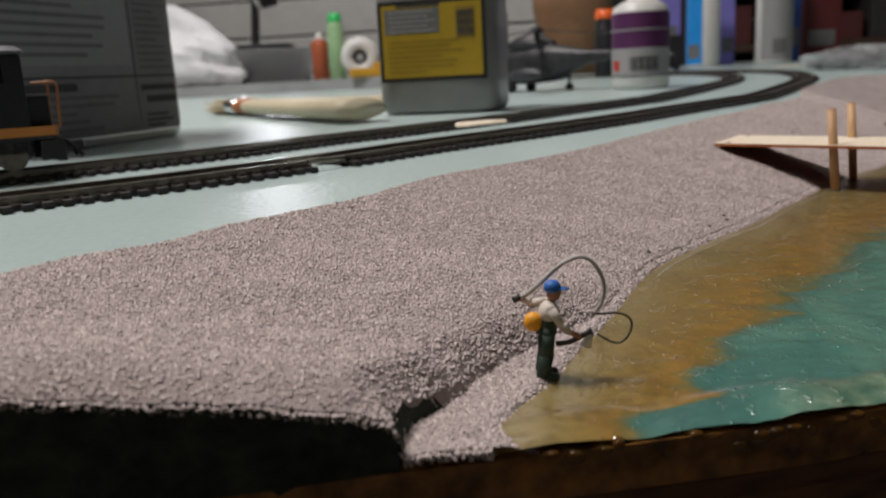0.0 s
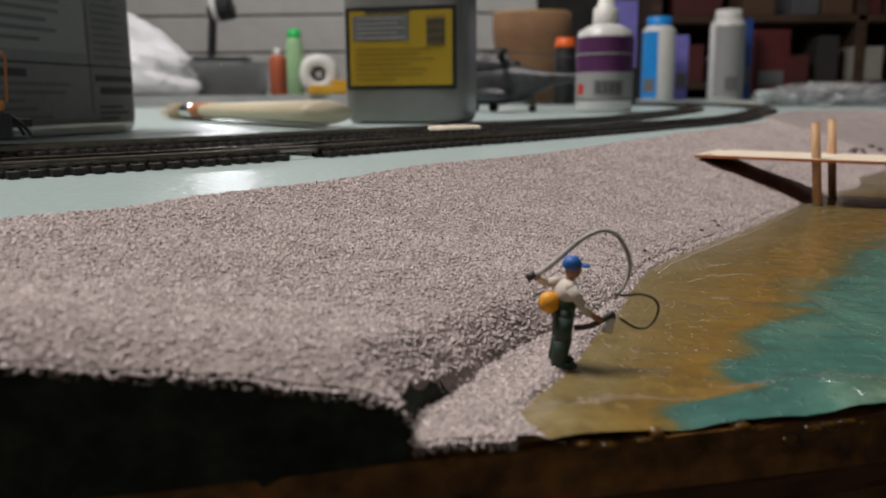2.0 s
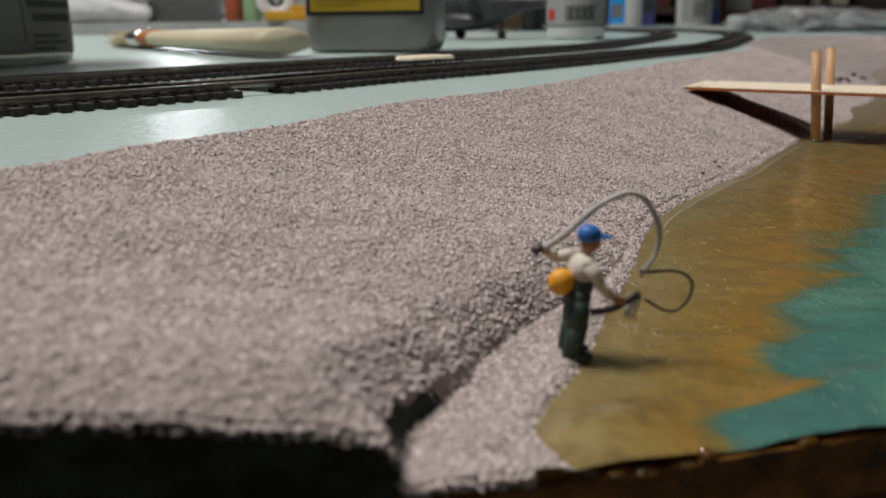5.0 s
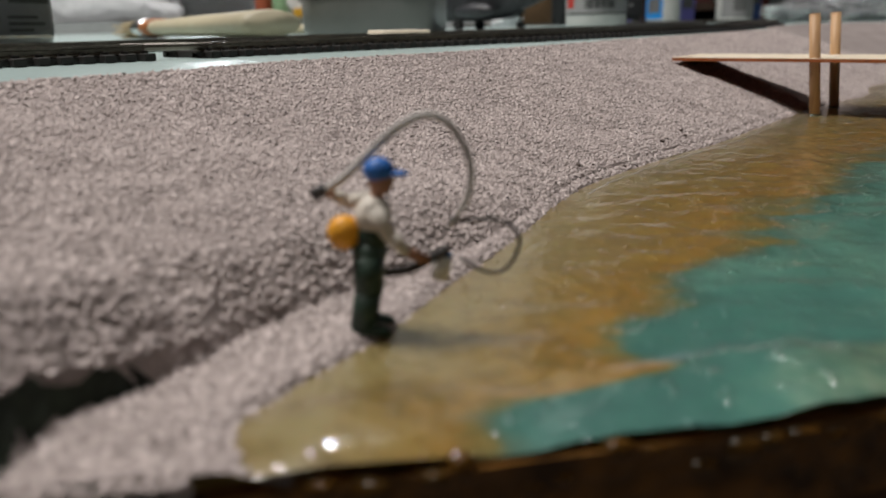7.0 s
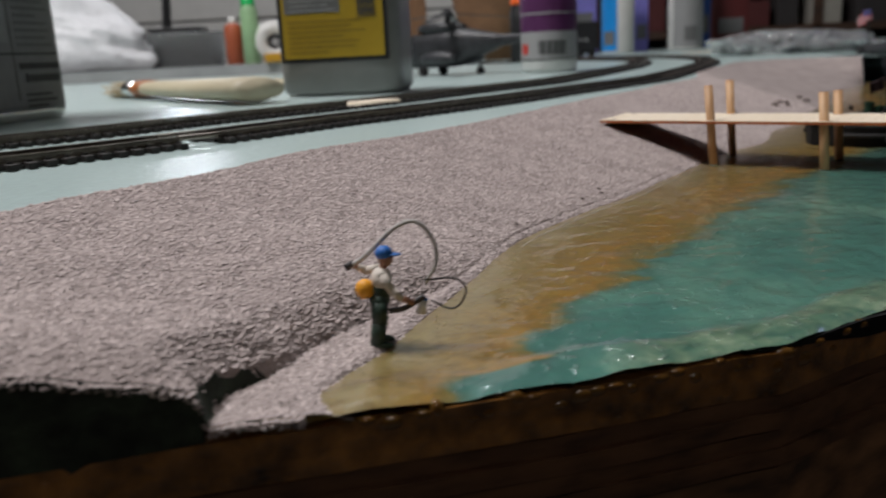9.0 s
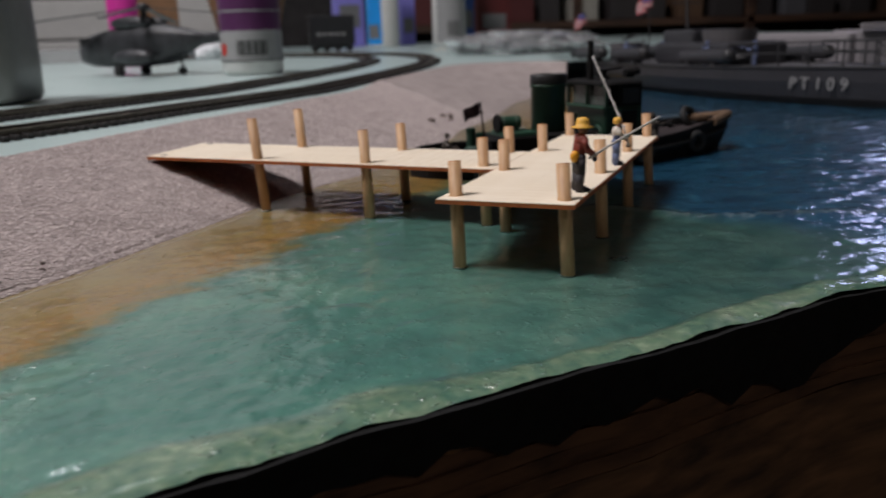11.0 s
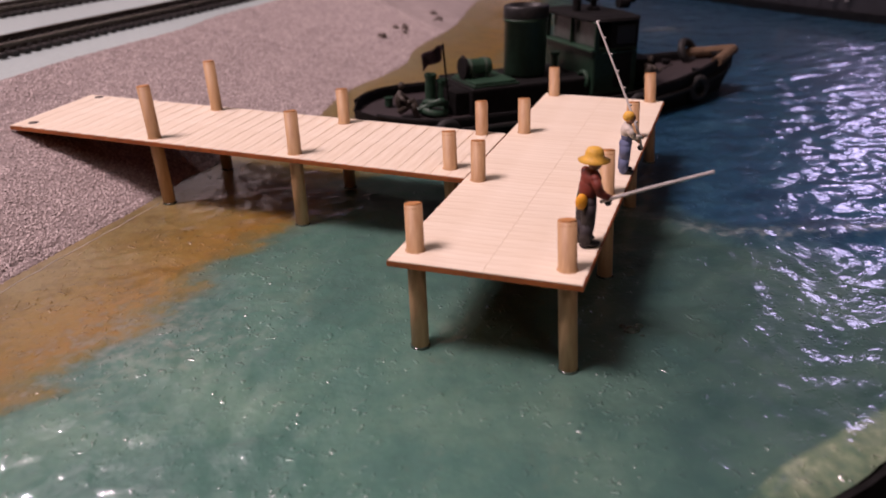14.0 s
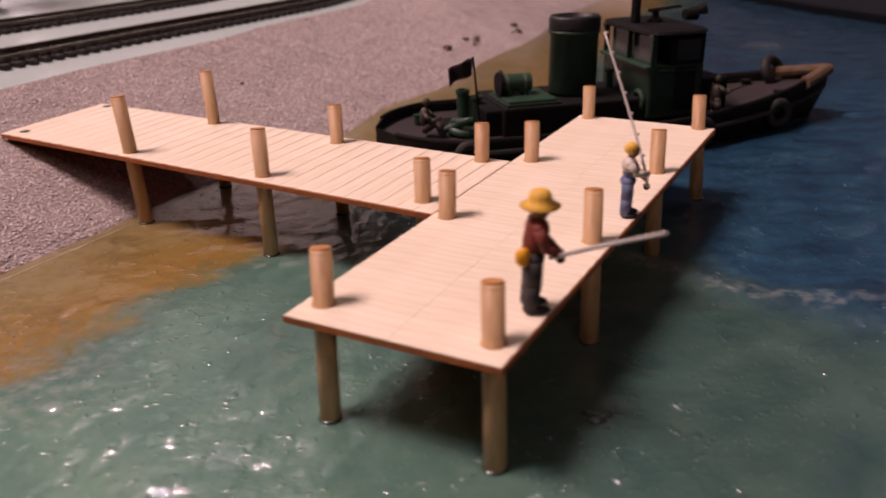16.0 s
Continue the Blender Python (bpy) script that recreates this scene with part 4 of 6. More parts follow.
def hat_man(bm):  # 0 trousers 1 shirt 2 skin 3 straw 4 pouch 5 rod 6 dark
    for s in (-1, 1):
        limb(bm, [(0, s * .065, .46), (0, s * .075, .25), (-.02, s * .075, .05)], .08, .062, 0)
        ball(bm, (.05, s * .08, .03), (.10, .05, .035), 10, 6)
    ball(bm, (0, 0, .47), (.10, .12, .08), 12, 0)
    ball(bm, (.01, 0, .60), (.095, .12, .15), 12, 1)
    ball(bm, (.03, 0, .70), (.10, .13, .11), 12, 1)
    rod(bm, (.05, -.06, .48), (.02, -.08, .77), .03, .03, 6, 0)
    rod(bm, (-.06, .05, .48), (0, .08, .77), .03, .03, 6, 0)
    rod(bm, (.03, 0, .76), (.05, 0, .83), .04, .04, 8, 2)
    ball(bm, (.06, 0, .86), (.07, .065, .08), 12, 2)
    lathe(bm, [(.085, .885), (.155, .885), (.162, .895), (.10, .915), (.092, .97), (.075, 1.01), (.04, 1.025)], 20, (.05, 0, 0), 3)
    limb(bm, [(.02, -.13, .74), (.07, -.17, .60), (.19, -.10, .52)], .05, .034, 1)
    limb(bm, [(.02, .13, .74), (.09, .16, .60), (.20, .02, .50)], .05, .034, 1)
    ball(bm, (.21, -.08, .51), .036, 8, 2)
    ball(bm, (.22, .01, .49), .036, 8, 2)
    ball(bm, (-.09, -.09, .50), (.065, .05, .085), 10, 4)
    ball(bm, (.22, -.03, .45), (.04, .03, .045), 8, 6)
    tube(bm, spline([(.14, -.03, .46), (.37, -.53, .755), (.66, -1.16, 1.11)], 10), .019, 8, 5, 0.8)


figure("straw_hat_angler_figurine", (.3885, .3615, DECK + .0002), -6, .0224, [CHARCOAL, REDSHIRT, SKIN, STRAW, ORANGEBAG, ROD, SATINBLACK], "painted angler in straw hat on the dock with rod", hat_man)


def boy(bm):  # 0 denim 1 shirt 2 skin 3 yellow 4 rod 5 shoes
    for s in (-1, 1):
        limb(bm, [(0, s * .07, .46), (0, s * .08, .25), (-.01, s * .08, .06)], .085, .07, 0)
        ball(bm, (.05, s * .085, .035), (.11, .055, .04), 10, 5)
    ball(bm, (0, 0, .48), (.105, .125, .09), 12, 0)
    ball(bm, (.02, 0, .60), (.10, .12, .12), 12, 0)
    ball(bm, (0, 0, .69), (.10, .14, .12), 12, 1)
    rod(bm, (.02, 0, .77), (.03, 0, .84), .045, .045, 8, 2)
    ball(bm, (.04, 0, .885), (.085, .075, .09), 12, 2)
    ball(bm, (.015, 0, .91), (.095, .088, .085), 12, 3)
    limb(bm, [(.01, -.14, .74), (.10, -.16, .62), (.22, -.06, .60)], .055, .038, 1)
    limb(bm, [(.01, .14, .74), (.10, .15, .60), (.20, .04, .52)], .055, .038, 1)
    ball(bm, (.235, -.05, .60), .04, 8, 2)
    ball(bm, (.215, .03, .51), .04, 8, 2)
    pole = spline([(.25, -.02, .40), (.20, .06, .62), (-.072, .554, 1.3), (-.459, 1.137, 2.19)], 16)
    tube(bm, pole, .021, 8, 4, 0.75)
    for k in range(3, 16, 2):
        ball(bm, pole[k] + Vector((.03, -.02, 0)), .022, 6, 4)
    ball(bm, (.24, .03, .40), (.045, .035, .05), 8, 5)


figure("overalls_angler_figurine", (.4222, .4036, DECK + .0002), -22, .0178, [DENIM, CLOTHWHITE, SKIN, STRAW, ROD, SATINBLACK], "painted boy angler in denim overalls on the dock", boy)


def crewman(bm):  # a dull seated or standing body, all one paint
    for s in (-1, 1):
        limb(bm, [(0, s * .08, .44), (.03, s * .09, .22), (0, s * .10, .04)], .085, .07, 0)
    ball(bm, (0, 0, .60), (.11, .14, .20), 12, 0)
    ball(bm, (.02, 0, .90), (.075, .07, .09), 10, 0)
    limb(bm, [(0, -.15, .74), (.12, -.2, .62), (.28, -.12, .66)], .05, .04, 0)
    limb(bm, [(0, .15, .74), (.12, .2, .60), (.28, .10, .62)], .05, .04, 0)
    rod(bm, (.10, -.14, .62), (.62, -.10, .74), .025, .02, 6, 0)


def sitting(bm):
    for s in (-1, 1):
        limb(bm, [(0, s * .08, .12), (.26, s * .10, .30), (.36, s * .10, .03)], .09, .07, 0)
    ball(bm, (-.02, 0, .34), (.12, .15, .24), 12, 0)
    ball(bm, (.02, 0, .68), (.08, .075, .09), 10, 0)
    limb(bm, [(0, -.16, .46), (.16, -.2, .32), (.28, -.1, .36)], .05, .04, 0)
    limb(bm, [(0, .16, .46), (.16, .2, .30), (.28, .1, .34)], .05, .04, 0)


# ---- tugboat ----
tug = thing("tugboat", .4755, .5555, 0, 6.5, "black hulled tugboat with green deckhouse and funnel", "boat")


def hull(length, beam, sheer, keel, bow_power, stern_round, n=40, rake=0.02, flare=0.82, deck_in=0.003):
    """Loops of (x, half width, sheer height) for a boat lying along x."""
    out = []
    for k in range(n + 1):
        u = k / n
        w = beam * min(1.0, (1 - max(0, (u - 0.45) / 0.55) ** bow_power)) * min(1.0, (math.sin(min(1.0, u / stern_round) * math.pi / 2)) ** 0.6 if u < stern_round else 1.0)
        out.append((-length / 2 + length * u, max(0.0004, w), sheer(u)))
    return out


def hull_mesh(rows, z_low, flare, rake, bulwark, deck_drop):
    bm = bmesh.new()
    rings = []
    n = len(rows)
    for k, (x, w, z) in enumerate(rows):
        u = k / (n - 1)
        xl = x - rake * max(0, (u - 0.7) / 0.3)
        ring = []
        for s in (-1, 1):
            side = [(xl, s * w * flare, z_low), (x, s * w, z * 0.6), (x, s * (w + 0.0006), z), (x, s * max(0.0002, w - bulwark), z), (x, s * max(0.0002, w - bulwark), z - deck_drop)]
            ring.append([bm.verts.new(p) for p in side])
        rings.append(ring)
    for a, b in zip(rings, rings[1:]):
        for s in (0, 1):
            for j in range(4):
                bm.faces.new((a[s][j], b[s][j], b[s][j + 1], a[s][j + 1])).material_index = 0
        bm.faces.new((a[0][4], b[0][4], b[1][4], a[1][4])).material_index = 1
        bm.faces.new((a[0][0], b[0][0], b[1][0], a[1][0])).material_index = 0
    for ring in (rings[0], rings[-1]):
        for j in range(4):
            bm.faces.new((ring[0][j], ring[0][j + 1], ring[1][j + 1], ring[1][j]))
    return bm


rows = hull(.206, .034, lambda u: 0.0095 + 0.0012 * (1 - u) + 0.0105 * max(0, (u - .35) / .65) ** 1.7, 0, 2.3, 0.16)
part("hull", hull_mesh(rows, -.004, .86, .008, .0022, .0035), [TUGHULL, TUGDECK], tug, "weathered black hull", smooth=False)
for s in (-1, 1):
    part("rubbing_strake", tube(bmesh.new(), [(x, s * (w + .0008), z * .62) for x, w, z in rows[1:-1]], .0011, 8), RUBBER, tug)
    part("gunwale", tube(bmesh.new(), [(x, s * (w - .0006), z + .0002) for x, w, z in rows[1:]], .0010, 8), TUGHULL, tug)
part("engine_casing", box(bmesh.new(), (-.022, 0, .0118), (.068, .036, .0125), .001), TUGHULL, tug, "weathered black casing")
part("casing_step", box(bmesh.new(), (-.0585, 0, .0105), (.008, .030, .0130), .0008), TUGHULL, tug, "weathered black casing step")
hatch = part("casing_roof", box(bmesh.new(), (-.0430, -.004, .0190), (.020, .022, .0022), .0006), TUGGREENL, tug, "mid green casing hatch")
part("hatch_coaming", box(bmesh.new(), (-.0430, -.004, .0182), (.0225, .0245, .0016), .0004), TUGGREEN, hatch)
bm = lathe(bmesh.new(), [(.0092, 0), (.0095, .001), (.0095, .024), (.0099, .0245), (.0099, .0252)], 36, (-.0205, 0, .0185), sx=1.05, sy=.85)
funnel = part("funnel", bm, TUGGREEN, tug, "tall dark green funnel", smooth=True)
part("funnel_cap", lathe(bmesh.new(), [(.0099, 0), (.0101, .0008), (.0101, .0048), (.0094, .0056), (.0075, .0056), (.0075, .003)], 36, (-.0205, 0, .0437), sx=1.05, sy=.85), BLACK, funnel, "black funnel top", smooth=True)
part("funnel_band", lathe(bmesh.new(), [(.0100, 0), (.0102, .0004), (.0102, .001), (.0100, .0013)], 36, (-.0205, 0, .0424), sx=1.05, sy=.85), TUGGREENL, funnel)
house = part("wheelhouse", box(bmesh.new(), (.0148, 0, .0205), (.0236, .042, .021), .0012), TUGGREEN, tug, "dark green wheelhouse")
# the shaded side of the house is put into this black
part("cab_front", box(bmesh.new(), (.0190, 0, .0365), (.0150, .0418, .0125), .0010), TUGHULL, house, "cab front coloured black for shade")
part("wheelhouse_roof", lathe(bmesh.new(), [(.0135, 0), (.0142, .0006), (.0138, .0016), (.011, .0024)], 48, (.0148, 0, .0424), sx=1.0, sy=1.66, power=5), TUGHULL, house, "black cambered roof")
# the reflection in the aft glass is put into its pale colour
PANE = mat("window pane with painted reflection", (.085, .10, .09), .12, vary=.3, scale=120)
part("aft_window", box(bmesh.new(), (.0062, 0, .0364), (.0012, .0370, .0112), .0004), PANE, house, "wide aft window with pale pane")
part("window_sill", box(bmesh.new(), (.0030, 0, .0303), (.0042, .0425, .0012), .0004), TUGGREENL, house, "mid green window sill")
part("window_head", tube(bmesh.new(), spline([(.0033, -.0212, .0408), (.0028, -.0195, .0424), (.0028, 0, .0428), (.0028, .0195, .0424), (.0033, .0212, .0408)], 30), .0007, 8), TUGGREENL, house, "mid green curved window head")
for y in (-.0206, -.0004, .0206):
    part("window_post", box(bmesh.new(), (.0040, y, .0360), (.0022, .0013, .0118), .0003), TUGGREEN, house)
for s in (-1, 1):
    part("side_window", box(bmesh.new(), (.0190, s * .0211, .0365), (.0100, .0009, .0080), .0003), BLACK, house, "dark side window")
    part("door", box(bmesh.new(), (.0185, s * .0212, .0215), (.009, .0009, .017), .0004), TUGHULL, house)
    part("grab_rail", rod(bmesh.new(), (.0065, s * .0222, .0290), (.0245, s * .0222, .0290), .0004, .0004, 6), TUGGREEN, house)
part("life_ring", torus(bmesh.new(), (.0018, -.0150, .0165), .0036, .0010, turned(0, 90)), TUGGREENL, house, "dull green life ring")
part("wall_vent", lathe(bmesh.new(), [(.0017, 0), (.0017, .006), (.0026, .0066), (.0026, .0080)], 12, (-.001, .006, .018)), TUGGREEN, house)
part("fore_cabin", box(bmesh.new(), (.0345, 0, .0165), (.016, .030, .013), .001), TUGHULL, tug)
for k, (dx, s) in enumerate(((-.075, -1), (-.035, -1), (.02, -1), (.062, -1), (-.05, 1), (.03, 1))):
    i = min(range(len(rows)), key=lambda q: abs(rows[q][0] - dx))
    part("tyre_fender", torus(bmesh.new(), (dx, s * (rows[i][1] + .0017), rows[i][2] * .55), .0043, .0019, turned(90, 0, 0)), RUBBER, tug, "black tyre fender")
bow_rows = [(x, w, z) for x, w, z in rows[-5:]]
pts = [(x - .001, -w, z - .0005) for x, w, z in bow_rows] + [(.1040, 0, .0192)] + [(x - .001, w, z - .0005) for x, w, z in bow_rows[::-1]]
part("bow_fender", tube(bmesh.new(), spline(pts, 30), .0027, 10), ROPE, tug, "tan rope bow fender")
part("deck_tyre", torus(bmesh.new(), (.082, .010, .0185), .0052, .0021, turned(65, 0, 20)), RUBBER, tug)
for x, y in ((.070, -.012), (.070, .012), (.092, 0)):
    bol = part("bollard", lathe(bmesh.new(), [(.0016, 0), (.0016, .0035), (.0024, .004), (.0024, .0052)], 12, (x, y, .0098 + (.004 if x > .08 else 0))), TUGHULL, tug)
winch = part("towing_winch", rod(bmesh.new(), (-.0520, -.002, .0245), (-.0400, -.002, .0245), .0036, .0036, 20), TUGGREENL, tug, "mid green drum winch")
part("drum_flange", rod(bmesh.new(), (-.0535, -.002, .0243), (-.0518, -.002, .0243), .0047, .0047, 20), TUGHULL, winch)
for x in (-.0503, -.0428):
    part("drum_band", rod(bmesh.new(), (x - .0005, -.002, .0245), (x + .0005, -.002, .0245), .0039, .0039, 20), mat("worn pale green edge", (.09, .13, .10), .5), winch, "worn pale band")
for x in (-.0495, -.0430):
    part("winch_cradle", box(bmesh.new(), (x, -.002, .0210), (.0016, .008, .0035), .0003), TUGGREEN, winch)
for x, y, r, h in ((-.0668, .002, .0024, .0150), (-.0620, .000, .0024, .0125), (-.083, .012, .0018, .004)):
    part("vent", lathe(bmesh.new(), [(r, 0), (r, h * .86), (r * 1.15, h * .9), (r * 1.15, h), (r * .8, h), (r * .8, h * .93)], 16, (x, y, .0075)), TUGGREENL, tug, "stubby green deck vent")
coil = part("hose_coil", torus(bmesh.new(), (-.0700, -.009, .0092), .0050, .0016, turned(8, 6), 24), TUGGREENL, tug, "mid green coiled hose")
part("coil_turn", torus(bmesh.new(), (-.0690, -.0085, .0118), .0044, .0015, turned(-14, 10), 24), TUGGREENL, coil)
part("coil_end", tube(bmesh.new(), spline([(-.0660, -.012, .0120), (-.0690, -.014, .0140), (-.0745, -.010, .0110), (-.0790, -.008, .0085)], 16), .0013, 8), TUGGREENL, coil)
part("stern_grating", box(bmesh.new(), (-.067, 0, .0080), (.016, .022, .0030), .0008), TUGHULL, tug)
mast = part("mast", rod(bmesh.new(), (.006, 0, .044), (.006, 0, .066), .0020, .0016, 12), TUGHULL, tug)
part("search_lamp", rod(bmesh.new(), (.026, -.004, .0475), (.031, -.004, .0478), .0022, .0028, 12), TUGHULL, tug)
gun = part("deck_gun", lathe(bmesh.new(), [(.0034, 0), (.003, .0012), (.0014, .002), (.0014, .0042)], 12, (.015, 0, .0448)), TUGHULL, tug)
for s in (-1, 1):
    part("gun_barrel", rod(bmesh.new(), (.012, s * .001, .0492), (.026, s * .001, .0505), .0006, .0005, 8), TUGHULL, gun)
part("horn", rod(bmesh.new(), (.034, .004, .0465), (.040, .004, .0485), .0008, .0026, 12), TUGHULL, tug)
fl = part("flagstaff", rod(bmesh.new(), (-.0635, -.010, .012), (-.0665, -.011, .0375), .0005, .0004, 8), TUGHULL, tug)
bm = bmesh.new()
cloth = [[bm.verts.new((-.0664 - .0098 * i / 8, -.011 + .0013 * math.sin(i * 1.1 + j * .4), .0370 - .0066 * j / 5 - .0035 * (i / 8) ** 1.5)) for j in range(6)] for i in range(9)]
for a, b in zip(cloth, cloth[1:]):
    for j in range(5):
        bm.faces.new((a[j], b[j], b[j + 1], a[j + 1]))
bmesh.ops.solidify(bm, geom=list(bm.faces), thickness=.0002)
part("flag", bm, mat("dark weathered ensign", (.035, .018, .022), .8, vary=.9, scale=700), fl, "small dark ragged ensign", smooth=True)
figure("seated_crew_figurine", (.3925, .5395, .0080), -20, .0185, [BROWNFIG], "dull painted crewman seated on tug stern deck", sitting)
figure("casing_crew_figurine", (.4245, .552, .0200), 10, .0120, [BROWNFIG], "dull painted crewman on tug casing roof", sitting)
figure("bow_crew_figurine", (.5085, .5335, .0085), 5, .0185, [BROWNFIG], "dull painted crewman with rifle on tug foredeck", crewman)

# pale set rim of resin where the water meets the sand
rim = [p for p in shore_row if .180 < p.x < .292]
bm = tube(bmesh.new(), [(p.x + .0008 + .0008 * noise.noise(Vector((k * .31, 0, 5))), p.y - .0006, -.0001) for k, p in enumerate(rim)], .00026, 6)
tagged(part("resin_rim", bm, mat("pale milky resin", (.5, .46, .4), .25, vary=.2, coat=.5), smooth=True), "pale milky rim of set resin along shore", "trim", kind="structure")

bm = bmesh.new()
for dx, dy, r in ((0, 0, .0021), (.0026, .0014, .0012), (-.0012, .0026, .0009), (.001, -.0030, .0007)):
    ball(bm, (.4006 + dx, .3568 + dy, .0001), (r, r * .8, r * .55), 14)
tagged(part("resin_bead", bm, COLLAR, smooth=True), "clear glossy beads of set resin on water", "trim", kind="structure")

# ---- torpedo boat ----
boat = thing("torpedo_boat", .824, 1.022, 0, -91.5, "navy grey model torpedo boat moored by a pier", "boat")
rows = hull(.672, .072, lambda u: .0305 + .0055 * u ** 2, 0, 2.6, 0.03, n=48)
part("hull", hull_mesh(rows, -.004, .86, .010, .002, .0015), [NAVY, NAVYL], boat, "dark navy grey planked hull")
for s in (-1, 1):
    part("rub_rail", tube(bmesh.new(), [(x, s * (w + .0010), z - .0012) for x, w, z in rows[1:]], .0011, 8), NAVYD, boat)
for s in (-1, 1):
    bm = bmesh.new()
    low = [(bm.verts.new((x - .010 * max(0, (k / 48 - .7) / .3), s * (w * .86 + .0005), -.004)), bm.verts.new((x - .004 * max(0, (k / 48 - .7) / .3), s * (w * .93 + .0006), .0065))) for k, (x, w, z) in enumerate(rows)]
    for a, b in zip(low, low[1:]):
        bm.faces.new((a[0], b[0], b[1], a[1]))
    bmesh.ops.solidify(bm, geom=list(bm.faces), thickness=.0003)
    part("boot_topping", bm, BLACK, boat, "black boot topping")
cabin = part("deckhouse", box(bmesh.new(), (.06, 0, .043), (.16, .07, .024), .004), NAVY, boat)
part("chart_house", box(bmesh.new(), (.02, 0, .058), (.07, .055, .022), .004), NAVY, cabin)
part("bridge_screen", lathe(bmesh.new(), [(.026, 0), (.028, .014), (.026, .014), (.024, 0)], 28, (.085, 0, .054), sx=1.2), NAVYL, cabin)
for x in (-.02, -.13):
    tur = part("gun_tub", lathe(bmesh.new(), [(.021, 0), (.0215, .018), (.019, .0185), (.018, .004)], 28, (x, .022 if x > -.1 else -.02, .036)), NAVYL, boat, "pale grey gun tub")
    for s in (-1, 1):
        part("gun", rod(bmesh.new(), (x - .005, (.022 if x > -.1 else -.02) + s * .003, .058), (x + .034, (.022 if x > -.1 else -.02) + s * .003, .066), .0012, .0010, 8), NAVYD, tur)
for s in (-1, 1):
    for x, a in ((-.05, 6), (-.17, 5), (.13, 8)):
        tu = part("torpedo_tube", rod(bmesh.new(), (x - .05, s * .050, .040), (x + .045, s * .056, .043), .0075, .0075, 18), NAVY, boat, "grey torpedo tube")
        part("tube_cap", ball(bmesh.new(), (x + .045, s * .056, .043), (.006, .0073, .0073), 12), NAVYD, tu)
        for dx in (-.03, .02):
            part("cradle", box(bmesh.new(), (x + dx, s * .053, .0345), (.006, .012, .008), .001), NAVYD, tu)
for x in (-.22, -.26, -.10):
    part("depth_charge", rod(bmesh.new(), (x, -.045, .038), (x, -.02, .038), .007, .007, 16), NAVYD, boat)
raft = part("life_raft", torus(bmesh.new(), (.13, -.02, .040), .014, .004, Matrix.Diagonal((1.4, 1, 1))), NAVYD, boat)
RAILX = [.17, .20, .23, .26, .29, .315]
for s in (-1, 1):
    for x in RAILX:
        w = np.interp(x, [r[0] for r in rows], [r[1] for r in rows]) - .003
        z = np.interp(x, [r[0] for r in rows], [r[2] for r in rows])
        part("stanchion", rod(bmesh.new(), (x, s * w, z - .001), (x, s * w, z + .021), .0009, .0008, 8), NAVYD, boat)
    for h in (.0205, .011):
        pts = [(x, s * (np.interp(x, [r[0] for r in rows], [r[1] for r in rows]) - .003), np.interp(x, [r[0] for r in rows], [r[2] for r in rows]) + h) for x in RAILX]
        pts.append((.333, 0, rows[-1][2] + h * .3))
        part("guard_rail", tube(bmesh.new(), pts, .0008, 6), NAVYD, boat)
radar = part("radar_mast", rod(bmesh.new(), (-.005, 0, .06), (-.012, 0, .125), .0022, .0012, 10), NAVYD, boat)
part("yard", rod(bmesh.new(), (-.01, -.018, .10), (-.01, .018, .10), .0008, .0008, 8), NAVYD, radar)
FLAGRED, FLAGBLUE = mat("faded red cloth", (.38, .07, .08), .8), mat("faded navy cloth", (.05, .05, .16), .8)
for x, y, z, name in ((-.045, -.03, .115, "ensign"), (-.325, 0, .10, "stern_flag")):
    staff = part("flagstaff", rod(bmesh.new(), (x, y, .032), (x, y, z), .0009, .0007, 8), NAVYD, boat)
    bm = bmesh.new()
    cols, rws = 14, 7
    g = [[bm.verts.new((x - .030 * i / cols, y + .004 * math.sin(i * .7 + j * .3), z - .018 * j / rws - .010 * (i / cols) ** 1.4)) for j in range(rws + 1)] for i in range(cols + 1)]
    for i in range(cols):
        for j in range(rws):
            f = bm.faces.new((g[i][j], g[i + 1][j], g[i + 1][j + 1], g[i][j + 1]))
            f.material_index = 2 if (i < 6 and j < 4) else j % 2
    part("flag", bm, [FLAGRED, LETTER, FLAGBLUE], staff, "small striped flag", smooth=True)


def hull_side(x):
    return np.interp(x, [r[0] for r in rows], [r[1] for r in rows])


# hull number: each letter is a flat piece laid on the starboard bow
def letter_mesh(ch, size):
    cu = bpy.data.curves.new("text", "FONT")
    cu.body, cu.size, cu.align_x, cu.extrude = ch, size * K, "CENTER", 0.0002
    tmp = bpy.data.objects.new("text", cu)
    scene.collection.objects.link(tmp)
    me = bpy.data.meshes.new_from_object(tmp.evaluated_get(bpy.context.evaluated_depsgraph_get()))
    bpy.data.objects.remove(tmp)
    bpy.data.curves.remove(cu)
    return me


for k, ch in enumerate("PT109"):
    x = .250 + .0111 * k + (.0015 if k > 1 else 0)
    me = letter_mesh(ch, .0150)
    me.materials.append(LETTER)
    ob = new("hull_number", me)
    ob.parent = boat
    tagged(ob, "off white hull letter")
    dw = (hull_side(x + .006) - hull_side(x - .006)) / .012
    w_mid = hull_side(x) + .0012
    # stands on the right-hand side, reading toward the bow
    ob.matrix_local = pose(x * K, -w_mid * K, .0145 * K, 88, 0, math.degrees(math.atan(-dw)))

